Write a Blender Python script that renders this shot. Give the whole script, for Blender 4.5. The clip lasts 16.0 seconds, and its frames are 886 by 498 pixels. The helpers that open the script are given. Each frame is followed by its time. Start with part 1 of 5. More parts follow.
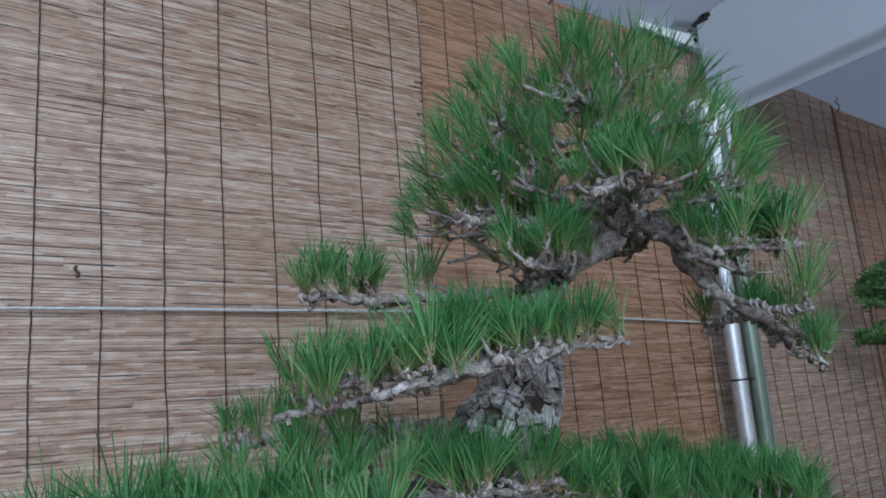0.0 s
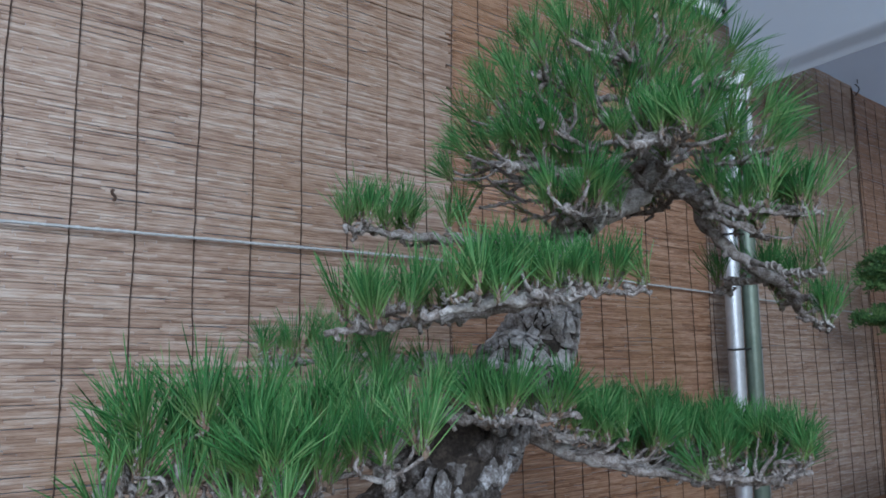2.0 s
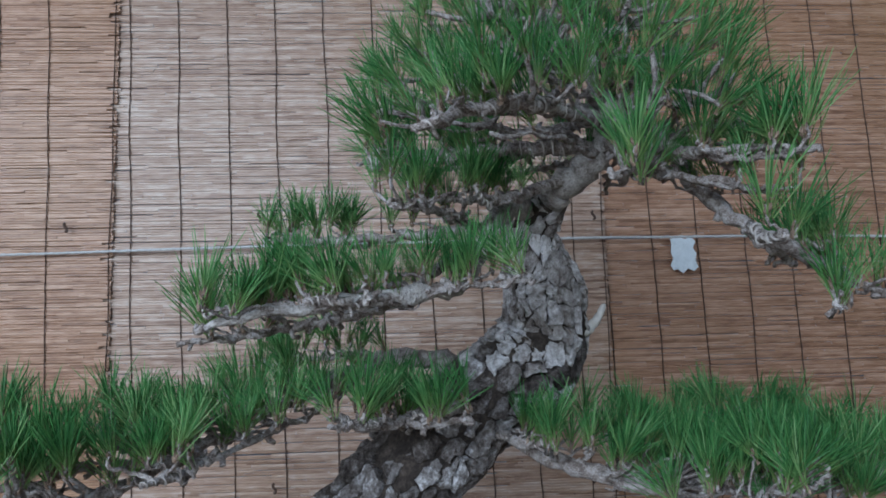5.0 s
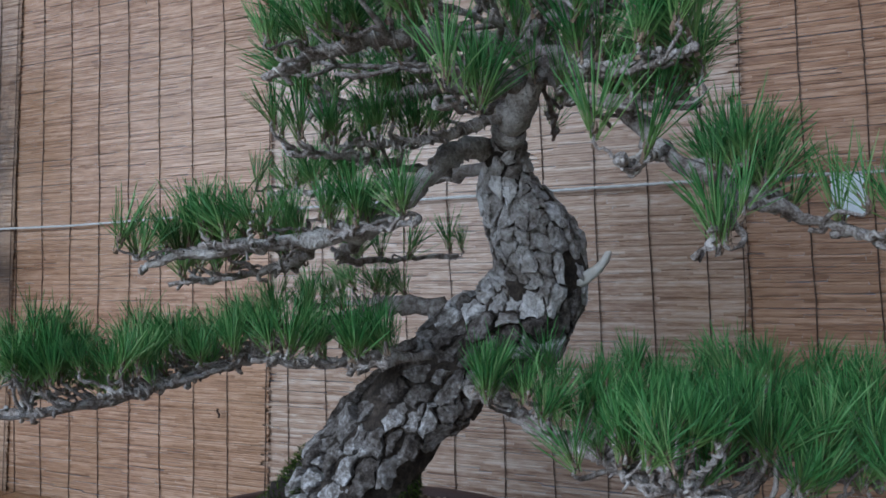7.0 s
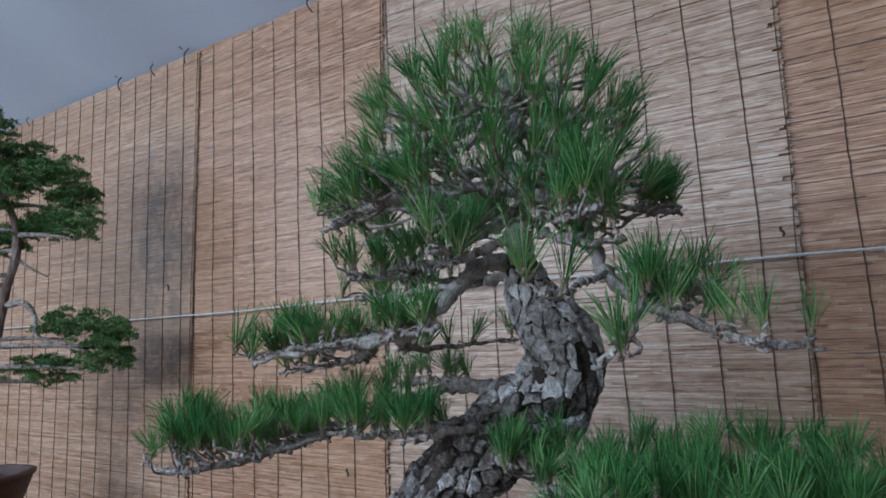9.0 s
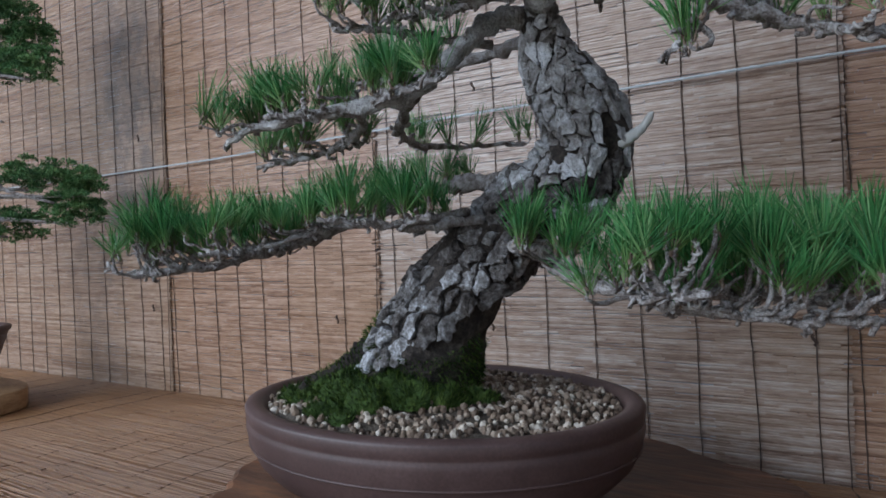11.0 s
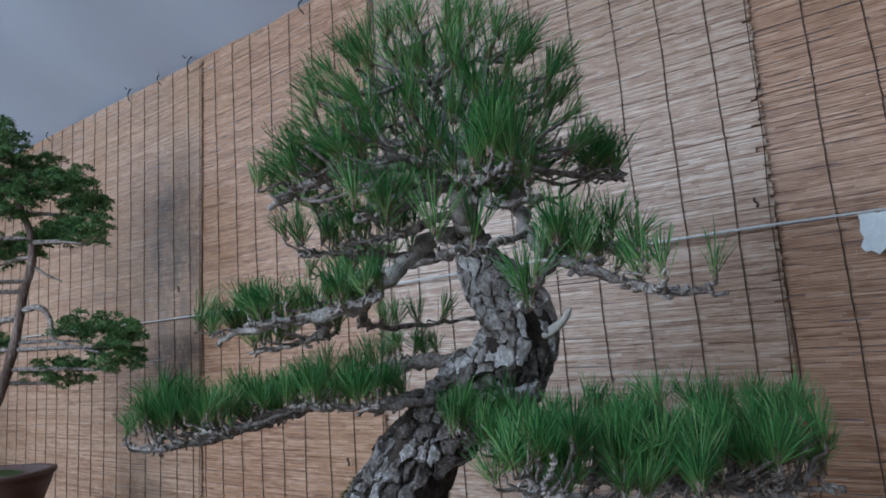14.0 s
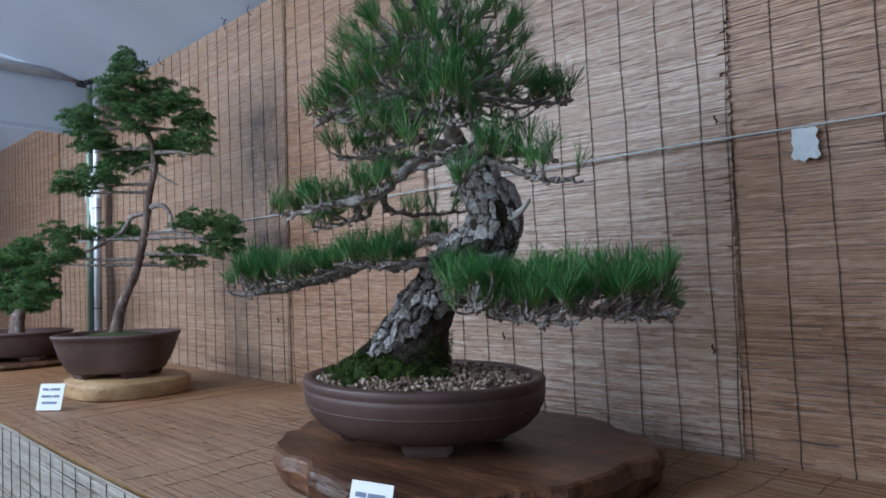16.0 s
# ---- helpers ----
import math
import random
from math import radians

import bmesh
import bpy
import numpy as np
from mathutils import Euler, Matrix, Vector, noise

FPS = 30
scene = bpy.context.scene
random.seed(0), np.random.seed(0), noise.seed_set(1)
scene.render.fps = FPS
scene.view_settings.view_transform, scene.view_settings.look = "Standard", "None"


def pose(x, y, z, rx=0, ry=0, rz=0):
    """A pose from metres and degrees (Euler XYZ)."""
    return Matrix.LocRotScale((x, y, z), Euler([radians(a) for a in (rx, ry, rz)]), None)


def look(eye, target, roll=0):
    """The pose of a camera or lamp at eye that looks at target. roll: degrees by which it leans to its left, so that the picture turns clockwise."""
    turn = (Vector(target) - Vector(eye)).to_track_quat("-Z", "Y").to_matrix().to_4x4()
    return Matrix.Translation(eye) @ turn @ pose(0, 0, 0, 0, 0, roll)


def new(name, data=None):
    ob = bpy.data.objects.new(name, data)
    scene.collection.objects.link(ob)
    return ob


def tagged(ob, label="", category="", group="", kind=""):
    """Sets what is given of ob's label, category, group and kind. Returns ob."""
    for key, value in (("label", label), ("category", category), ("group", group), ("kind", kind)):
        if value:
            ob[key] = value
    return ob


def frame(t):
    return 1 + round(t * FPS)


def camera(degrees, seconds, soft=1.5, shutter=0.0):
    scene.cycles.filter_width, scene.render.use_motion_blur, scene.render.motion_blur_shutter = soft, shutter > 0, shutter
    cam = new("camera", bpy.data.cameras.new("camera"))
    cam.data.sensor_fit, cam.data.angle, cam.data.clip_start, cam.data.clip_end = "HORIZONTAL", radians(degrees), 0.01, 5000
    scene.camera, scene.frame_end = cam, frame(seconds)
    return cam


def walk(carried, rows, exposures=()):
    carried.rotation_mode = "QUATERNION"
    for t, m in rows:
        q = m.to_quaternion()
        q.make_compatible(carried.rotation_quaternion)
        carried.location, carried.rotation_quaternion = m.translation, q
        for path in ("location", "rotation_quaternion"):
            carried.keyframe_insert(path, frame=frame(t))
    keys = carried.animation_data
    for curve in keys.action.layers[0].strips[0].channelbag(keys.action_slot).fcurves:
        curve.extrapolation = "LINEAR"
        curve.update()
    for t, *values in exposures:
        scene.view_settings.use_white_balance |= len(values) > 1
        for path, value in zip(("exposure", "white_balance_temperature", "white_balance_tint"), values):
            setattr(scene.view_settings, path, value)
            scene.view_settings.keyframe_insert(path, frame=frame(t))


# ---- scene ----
cam = camera(65.6, 16.0, soft=1.75)
METRES, EYE, TILT, LEAN, TURN = 2.5, 1.2, 12.0, 3.5, -35.0
ROWS = [
    (0.0, 0.0, 0.0, 0.0, -0.0, 0.0, 0.0),
    (0.5, -0.0105, -0.0207, 0.0089, -0.47, -0.08, -0.85),
    (1.0, -0.0075, -0.0255, 0.0027, -1.07, -0.77, -3.01),
    (1.5, -0.0139, -0.0204, -0.003, -1.34, -1.71, -3.72),
    (2.0, -0.0147, -0.0145, -0.008, 0.11, -3.35, -3.96),
    (2.5, -0.0082, -0.0198, -0.0037, 0.05, -5.01, -3.78),
    (3.0, 0.0277, -0.0246, 0.0041, 6.36, -5.03, -1.67),
    (3.5, 0.0728, -0.0279, 0.0069, 13.96, -5.01, 0.06),
    (4.0, 0.0983, -0.0094, 0.0067, 17.79, -5.84, 1.4),
    (6.5, 0.2551, 0.1273, -0.011, 53.04, -3.92, 7.35),
    (7.0, 0.2641, 0.1412, -0.0206, 55.57, -6.19, 8.18),
    (7.5, 0.281, 0.1651, -0.0168, 60.12, -5.82, 10.43),
    (8.0, 0.3112, 0.1899, -0.0088, 68.45, -1.82, 11.48),
    (8.5, 0.3338, 0.1906, -0.0056, 71.06, 0.04, 11.91),
    (9.0, 0.3564, 0.1594, -0.0048, 68.66, 0.77, 11.37),
    (9.5, 0.3687, 0.1548, -0.0287, 69.02, -4.92, 11.85),
    (12.0, 0.2712, 0.1617, -0.0669, 65.69, -8.33, 11.89),
    (12.5, 0.2843, 0.1668, -0.0535, 65.64, -4.71, 12.02),
    (13.0, 0.3122, 0.1776, -0.0414, 66.29, -3.33, 12.22),
    (13.5, 0.3437, 0.1903, -0.0345, 67.6, -1.89, 12.6),
    (14.0, 0.3775, 0.1925, -0.0295, 71.58, 1.82, 13.37),
    (14.5, 0.4175, 0.1611, -0.0185, 72.23, 4.6, 14.1),
    (15.0, 0.4597, 0.1518, -0.0363, 72.38, -0.21, 14.8),
    (15.5, 0.5004, 0.182, -0.0497, 76.55, -3.3, 13.82),
    (16.0, 0.531, 0.2099, -0.0549, 79.37, -3.55, 12.72),
]
walk(cam, [(t, pose(0, 0, EYE, TILT, LEAN, TURN) @ pose(METRES * x, METRES * y, METRES * z, 90 + pitch, roll, yaw)) for t, x, y, z, yaw, pitch, roll in ROWS])

# ---- world and light ----
world = bpy.data.worlds.new("overcast_sky")
scene.world = world
world.use_nodes = True
wn = world.node_tree.nodes
sky = wn.new("ShaderNodeTexSky")
sky.sky_type = "NISHITA"
sky.sun_disc = False
sky.sun_elevation, sky.sun_rotation = radians(50), radians(200)
world.node_tree.links.new(sky.outputs[0], wn["Background"].inputs[0])
wn["Background"].inputs[1].default_value = 0.15
sun = new("sun", bpy.data.lights.new("sun", "SUN"))
sun.data.energy, sun.data.angle, sun.data.color = 4.0, radians(14), (0.92, 0.96, 1.0)
sun.matrix_world = look((-2, -5, 6), (0, 0, 0))
# daylight through the tent's open front
front = new("front_daylight", bpy.data.lights.new("front_daylight", "AREA"))
front.data.shape, front.data.size, front.data.size_y = "RECTANGLE", 5.0, 1.2
front.data.energy, front.data.color = 230.0, (0.69, 0.83, 1.0)
front.matrix_world = look((-2.05, -2.35, 2.3), (0.0, 1.1, 1.25))


# ---- materials ----
def material(name, rough=0.7, metal=0.0, spec=0.4):
    m = bpy.data.materials.new(name)
    m.use_nodes = True
    b = m.node_tree.nodes["Principled BSDF"]
    b.inputs["Roughness"].default_value = rough
    b.inputs["Metallic"].default_value = metal
    b.inputs["Specular IOR Level"].default_value = spec
    return m, m.node_tree.nodes, m.node_tree.links, b


def coords(n, l, scale=(1, 1, 1)):
    tc, mp = n.new("ShaderNodeTexCoord"), n.new("ShaderNodeMapping")
    mp.inputs["Scale"].default_value = scale
    l.new(tc.outputs["Object"], mp.inputs["Vector"])
    return mp.outputs["Vector"]


def noise_tex(n, l, vec, scale, detail=4.0, rough=0.6):
    t = n.new("ShaderNodeTexNoise")
    t.inputs["Scale"].default_value, t.inputs["Detail"].default_value, t.inputs["Roughness"].default_value = scale, detail, rough
    l.new(vec, t.inputs["Vector"])
    return t.outputs["Fac"]


def ramp(n, l, fac, stops):
    r = n.new("ShaderNodeValToRGB")
    while len(r.color_ramp.elements) < len(stops):
        r.color_ramp.elements.new(0.5)
    for e, (p, c) in zip(r.color_ramp.elements, stops):
        e.position, e.color = p, (*c, 1)
    l.new(fac, r.inputs["Fac"])
    return r.outputs["Color"]


def blend(n, l, fac, a, b, mode="MIX"):
    x = n.new("ShaderNodeMix")
    x.data_type, x.blend_type = "RGBA", mode
    for sock, v in ((x.inputs[0], fac), (x.inputs[6], a), (x.inputs[7], b)):
        if isinstance(v, (int, float)):
            sock.default_value = v
        elif isinstance(v, tuple):
            sock.default_value = (*v, 1)
        else:
            l.new(v, sock)
    return x.outputs[2]


def bump(n, l, b, height, strength, dist=0.002):
    bn = n.new("ShaderNodeBump")
    bn.inputs["Strength"].default_value, bn.inputs["Distance"].default_value = strength, dist
    l.new(height, bn.inputs["Height"])
    l.new(bn.outputs[0], b.inputs["Normal"])


def simple(name, stops, scale, rough=0.7, metal=0.0, spec=0.4, stretch=(1, 1, 1), bumps=0.3, dist=0.002, fine=6.0):
    """Noise-varied surface: a colour ramp over two scales of noise, and a fine bump."""
    m, n, l, b = material(name, rough, metal, spec)
    v = coords(n, l, stretch)
    a, c = noise_tex(n, l, v, scale), noise_tex(n, l, v, scale * fine, 3.0)
    f = blend(n, l, 0.4, a, c)
    l.new(ramp(n, l, f, stops), b.inputs["Base Color"])
    bump(n, l, b, c, bumps, dist)
    return m


def island_mix(n, l, obj=False):
    g = n.new("ShaderNodeObjectInfo" if obj else "ShaderNodeNewGeometry")
    return g.outputs["Random" if obj else "Random Per Island"]


def reed_material(name, stops, stain=0.35, tint=(0.30, 0.17, 0.085), spots=()):
    """Split reeds: dashes of tone along each one, each reed its own shade, and broad weathering."""
    m, n, l, b = material(name, 0.39, 0.0, 0.55)
    v = coords(n, l, (17.0, 75, 75))
    streak = noise_tex(n, l, v, 1.6, 3.0, 0.6)
    fine_ = noise_tex(n, l, coords(n, l, (40, 400, 400)), 1.5, 2.0)
    f = blend(n, l, 0.22, blend(n, l, 0.3, streak, fine_), island_mix(n, l))
    col = ramp(n, l, f, stops)
    big = noise_tex(n, l, coords(n, l, (1, 1, 0.7)), 2.3, 4.0)
    mask = blend(n, l, 1.0, ramp(n, l, big, [(0.46, (0, 0, 0)), (0.70, (1, 1, 1))]), (stain, stain, stain), "MULTIPLY")
    col = blend(n, l, mask, col, tint)
    for cx, cz, rx, rz, amount in spots:
        mp, gr, tc = n.new("ShaderNodeMapping"), n.new("ShaderNodeTexGradient"), n.new("ShaderNodeTexCoord")
        mp.vector_type, gr.gradient_type = "TEXTURE", "SPHERICAL"
        mp.inputs["Location"].default_value, mp.inputs["Scale"].default_value = (cx, 1.167, cz), (rx, 1.0, rz)
        l.new(tc.outputs["Object"], mp.inputs["Vector"])
        l.new(mp.outputs[0], gr.inputs[0])
        edge = blend(n, l, 1.0, ramp(n, l, gr.outputs["Fac"], [(0.0, (0, 0, 0)), (0.55, (amount, amount, amount))]), ramp(n, l, noise_tex(n, l, coords(n, l, (1, 1, 0.8)), 16.0, 8.0, 0.82), [(0.41, (0.02, 0.02, 0.02)), (0.56, (1, 1, 1))]), "MULTIPLY")
        col = blend(n, l, edge, col, (0.080, 0.050, 0.038))
    l.new(col, b.inputs["Base Color"])
    bump(n, l, b, streak, 0.25, 0.001)
    return m


REED = reed_material("reed", [(0.34, (0.198, 0.118, 0.085)), (0.44, (0.303, 0.200, 0.149)), (0.53, (0.366, 0.259, 0.202)), (0.65, (0.466, 0.372, 0.317))])
REED_OLD = reed_material("old_reed", [(0.34, (0.171, 0.084, 0.049)), (0.44, (0.269, 0.142, 0.085)), (0.53, (0.334, 0.189, 0.121)), (0.65, (0.432, 0.273, 0.193))], 0.45)
REED_STAINED = reed_material("stained_reed", [(0.34, (0.187, 0.100, 0.064)), (0.44, (0.281, 0.164, 0.107)), (0.53, (0.344, 0.216, 0.149)), (0.65, (0.433, 0.299, 0.220))], 0.55, spots=((-1.07, 1.58, 0.26, 0.50, 0.75), (-1.04, 1.20, 0.26, 0.11, 0.85), (-1.30, 0.98, 0.22, 0.42, 0.5), (-1.55, 1.45, 0.35, 0.5, 0.3)))
REED_MAT = reed_material("reed_mat", [(0.22, (0.113, 0.045, 0.017)), (0.45, (0.225, 0.102, 0.042)), (0.70, (0.304, 0.157, 0.073))], 0.45, (0.130, 0.059, 0.027))
# pale grey skirt reeds; the stronger light on the table front is in the colour
REED_PALE = reed_material("pale_reed", [(0.3, (0.168, 0.143, 0.119)), (0.5, (0.280, 0.256, 0.227)), (0.7, (0.392, 0.371, 0.343))], 0.15)
STRING = simple("dark_string", [(0.3, (0.035, 0.022, 0.018)), (0.7, (0.09, 0.055, 0.042))], 80, 0.9, bumps=0.2)
ROPE = simple("white_rope", [(0.3, (0.36, 0.37, 0.38)), (0.7, (0.58, 0.60, 0.61))], 120, 0.6, bumps=0.6)
FABRIC = simple("tent_fabric", [(0.3, (0.540, 0.590, 0.665)), (0.7, (0.620, 0.665, 0.730))], 1.5, 0.55, bumps=0.15, dist=0.01)
n, l = FABRIC.node_tree.nodes, FABRIC.node_tree.links
tr, mx = n.new("ShaderNodeBsdfTranslucent"), n.new("ShaderNodeMixShader")
tr.inputs["Color"].default_value = (0.62, 0.67, 0.74, 1)
mx.inputs[0].default_value = 0.42
l.new(n["Principled BSDF"].outputs[0], mx.inputs[1])
l.new(tr.outputs[0], mx.inputs[2])
l.new(mx.outputs[0], n["Material Output"].inputs["Surface"])
STEEL = simple("galvanised_steel", [(0.3, (0.38, 0.40, 0.43)), (0.7, (0.58, 0.60, 0.64))], 18, 0.45, 0.6, bumps=0.1)
GREEN_POLE = simple("green_coated_tube", [(0.3, (0.10, 0.14, 0.11)), (0.7, (0.19, 0.23, 0.19))], 12, 0.4, 0.3)
WHITE = simple("white_plastic", [(0.3, (0.72, 0.75, 0.80)), (0.7, (0.84, 0.86, 0.90))], 6, 0.45, bumps=0.1)
BLACK = simple("black_plastic", [(0.3, (0.012, 0.012, 0.014)), (0.7, (0.03, 0.03, 0.033))], 20, 0.5)
CLAY = simple("unglazed_brown_clay", [(0.28, (0.046, 0.025, 0.023)), (0.50, (0.076, 0.042, 0.038)), (0.72, (0.118, 0.070, 0.064))], 9, 0.5, spec=0.45, bumps=0.25, dist=0.0008, fine=30)
BUD = simple("brown_bud_scale", [(0.3, (0.10, 0.062, 0.042)), (0.6, (0.24, 0.17, 0.125)), (0.8, (0.42, 0.35, 0.29))], 150, 0.8, bumps=0.6)
INNER = simple("potting_soil", [(0.3, (0.035, 0.026, 0.02)), (0.7, (0.13, 0.10, 0.075))], 60, 0.95, bumps=0.9, dist=0.004)


SLAB = simple("oiled_dark_slab", [(0.30, (0.030, 0.013, 0.008)), (0.46, (0.080, 0.034, 0.019)), (0.58, (0.150, 0.066, 0.036)), (0.72, (0.30, 0.13, 0.06))], 7, 0.45, stretch=(0.5, 2.2, 2.2), bumps=0.6, dist=0.004)
PALE_WOOD = simple("pale_wood", [(0.32, (0.22, 0.115, 0.050)), (0.48, (0.40, 0.245, 0.125)), (0.66, (0.54, 0.37, 0.21))], 9, 0.5, stretch=(1, 1, 4), bumps=0.2)
CREVICE = simple("dark_bark", [(0.3, (0.010, 0.007, 0.006)), (0.6, (0.034, 0.024, 0.020)), (0.8, (0.075, 0.056, 0.047))], 40, 0.95, bumps=1.0, dist=0.005)
TWIG = simple("grey_twig_bark", [(0.33, (0.065, 0.049, 0.043)), (0.45, (0.21, 0.172, 0.155)), (0.59, (0.49, 0.455, 0.445))], 110, 0.85, bumps=1.0, dist=0.003)
PALE_BARK = simple("pale_flaky_bark", [(0.34, (0.17, 0.145, 0.13)), (0.46, (0.36, 0.335, 0.32)), (0.60, (0.62, 0.60, 0.59))], 60, 0.8, bumps=1.0, dist=0.004)
JUNIPER_BARK = simple("brown_juniper_bark", [(0.34, (0.06, 0.036, 0.03)), (0.50, (0.15, 0.10, 0.085)), (0.66, (0.40, 0.36, 0.34))], 30, 0.85, stretch=(1, 1, 0.25), bumps=0.9, dist=0.004)
JIN = simple("bleached_deadwood", [(0.3, (0.40, 0.38, 0.35)), (0.7, (0.72, 0.70, 0.67))], 40, 0.75, stretch=(1, 1, 0.3), bumps=0.8)
WIRE = simple("weathered_training_wire", [(0.3, (0.24, 0.21, 0.195)), (0.6, (0.45, 0.42, 0.40)), (0.8, (0.66, 0.63, 0.61))], 60, 0.55, 0.25)
MOSS = simple("moss", [(0.3, (0.012, 0.022, 0.004)), (0.5, (0.034, 0.066, 0.010)), (0.75, (0.10, 0.135, 0.025))], 45, 0.95, bumps=1.0, dist=0.004)
GROUND = simple("packed_earth", [(0.3, (0.055, 0.046, 0.038)), (0.7, (0.12, 0.10, 0.085))], 4, 0.95, bumps=0.6)
SCRAP = simple("damp_white_paper", [(0.3, (0.46, 0.53, 0.57)), (0.7, (0.70, 0.77, 0.82))], 60, 0.7)
PAPER = simple("white_card", [(0.3, (0.78, 0.80, 0.84)), (0.7, (0.86, 0.88, 0.90))], 10, 0.6, bumps=0.05)
INK = simple("grey_blue_ink", [(0.3, (0.12, 0.17, 0.27)), (0.7, (0.20, 0.25, 0.35))], 50, 0.7)

def bark_material(name, stops, own):
    """Flaky bark; the mottling runs on from plate to plate, each plate a little lighter or darker."""
    m, n, l, b = material(name, 0.88)
    g = n.new("ShaderNodeNewGeometry")
    p = g.outputs["Position"]
    x, y, z = noise_tex(n, l, p, 52, 7.0, 0.78), noise_tex(n, l, p, 170, 5.0, 0.75), noise_tex(n, l, p, 420, 3.0, 0.6)
    f = blend(n, l, own, blend(n, l, 0.42, x, y), island_mix(n, l, True))
    l.new(ramp(n, l, f, stops), b.inputs["Base Color"])
    bump(n, l, b, blend(n, l, 0.4, y, z), 1.0, 0.006)
    return m


PLATE = bark_material("grey_bark_plate", [(0.39, (0.022, 0.016, 0.014)), (0.46, (0.090, 0.075, 0.069)), (0.545, (0.25, 0.234, 0.232)), (0.625, (0.66, 0.66, 0.69))], 0.13)
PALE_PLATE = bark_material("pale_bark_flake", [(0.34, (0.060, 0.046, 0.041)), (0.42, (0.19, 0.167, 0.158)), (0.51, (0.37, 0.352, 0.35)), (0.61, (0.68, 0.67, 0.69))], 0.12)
TRUNK_BARK = bark_material("furrowed_bark", [(0.36, (0.010, 0.007, 0.006)), (0.48, (0.034, 0.026, 0.022)), (0.58, (0.085, 0.066, 0.056)), (0.70, (0.20, 0.17, 0.15))], 0.0)

NEEDLE, n, l, b = material("pine_needle", 0.45, 0.0, 0.22)
isl, oi = island_mix(n, l), island_mix(n, l, True)
f = blend(n, l, 0.4, isl, oi)
col = ramp(n, l, f, [(0.08, (0.024, 0.112, 0.036)), (0.40, (0.056, 0.222, 0.068)), (0.70, (0.108, 0.315, 0.102)), (0.92, (0.26, 0.45, 0.19))])
sep = n.new("ShaderNodeSeparateXYZ")
l.new(coords(n, l), sep.inputs[0])
col = blend(n, l, ramp(n, l, sep.outputs["Z"], [(0.004, (0.55, 0.55, 0.55)), (0.020, (0, 0, 0))]), col, (0.26, 0.36, 0.12))
l.new(col, b.inputs["Base Color"])
tr, mx = n.new("ShaderNodeBsdfTranslucent"), n.new("ShaderNodeMixShader")
mx.inputs[0].default_value = 0.42
l.new(col, tr.inputs["Color"])
l.new(b.outputs[0], mx.inputs[1])
l.new(tr.outputs[0], mx.inputs[2])
l.new(mx.outputs[0], n["Material Output"].inputs["Surface"])

SCALE_LEAF, n, l, b = material("juniper_foliage", 0.6, 0.0, 0.3)
f = blend(n, l, 0.4, island_mix(n, l), island_mix(n, l, True))
l.new(ramp(n, l, f, [(0.1, (0.026, 0.078, 0.028)), (0.5, (0.072, 0.182, 0.058)), (0.9, (0.18, 0.30, 0.11))]), b.inputs["Base Color"])

PEBBLE, n, l, b = material("gravel", 0.85)
l.new(ramp(n, l, island_mix(n, l), [(0.0, (0.06, 0.036, 0.025)), (0.35, (0.19, 0.128, 0.09)), (0.7, (0.33, 0.25, 0.19)), (1.0, (0.58, 0.50, 0.42))]), b.inputs["Base Color"])
bump(n, l, b, noise_tex(n, l, coords(n, l), 300, 3.0), 0.5, 0.001)


# ---- mesh helpers ----
def link(name, verts, faces, mat, parent=None, label="", smooth=True, kind=""):
    me = bpy.data.meshes.new(name)
    me.from_pydata([tuple(v) for v in verts], [], faces)
    me.materials.append(mat)
    if smooth:
        me.polygons.foreach_set("use_smooth", [True] * len(me.polygons))
    me.update()
    ob = new(name, me)
    ob.parent = parent
    return tagged(ob, label, kind=kind)


def part(name, bm, mat, parent, label=""):
    me = bpy.data.meshes.new(name)
    bm.to_mesh(me)
    bm.free()
    me.materials.append(mat)
    ob = new(name, me)
    ob.parent = parent
    return tagged(ob, label)


def thing(name, label, category, group="", kind="", at=(0, 0, 0)):
    ob = new(name)
    ob.location = at
    ob.empty_display_size = 0.05
    return tagged(ob, label, category, group, kind)


def box(lo, hi, bevel=0.0):
    bm = bmesh.new()
    bmesh.ops.create_cube(bm, size=1)
    for v in bm.verts:
        v.co = Vector([lo[i] + (hi[i] - lo[i]) * (v.co[i] + 0.5) for i in range(3)])
    if bevel:
        bmesh.ops.bevel(bm, geom=bm.edges[:], offset=bevel, segments=2, affect="EDGES")
    return bm


def smooth_line(pts, per=6):
    """Catmull-Rom through rows of (x, y, z, r)."""
    p = [np.array(q, float) for q in pts]
    p = [2 * p[0] - p[1]] + p + [2 * p[-1] - p[-2]]
    out = []
    for i in range(1, len(p) - 2):
        for k in range(per):
            t = k / per
            a, b_, c_, d = p[i - 1], p[i], p[i + 1], p[i + 2]
            out.append(0.5 * (2 * b_ + (c_ - a) * t + (2 * a - 5 * b_ + 4 * c_ - d) * t * t + (3 * b_ - a - 3 * c_ + d) * t ** 3))
    out.append(p[-2])
    return np.array(out)


def frames_along(line):
    """Tangent and two side vectors at each point of a line, carried along without twist."""
    P = line[:, :3]
    T = np.gradient(P, axis=0)
    T /= np.linalg.norm(T, axis=1)[:, None] + 1e-12
    u = np.cross(T[0], (0.3, 0.9, 0.2))
    U = []
    for t in T:
        u = u - t * np.dot(u, t)
        u = u / (np.linalg.norm(u) + 1e-12)
        U.append(u)
    U = np.array(U)
    return T, U, np.cross(T, U)


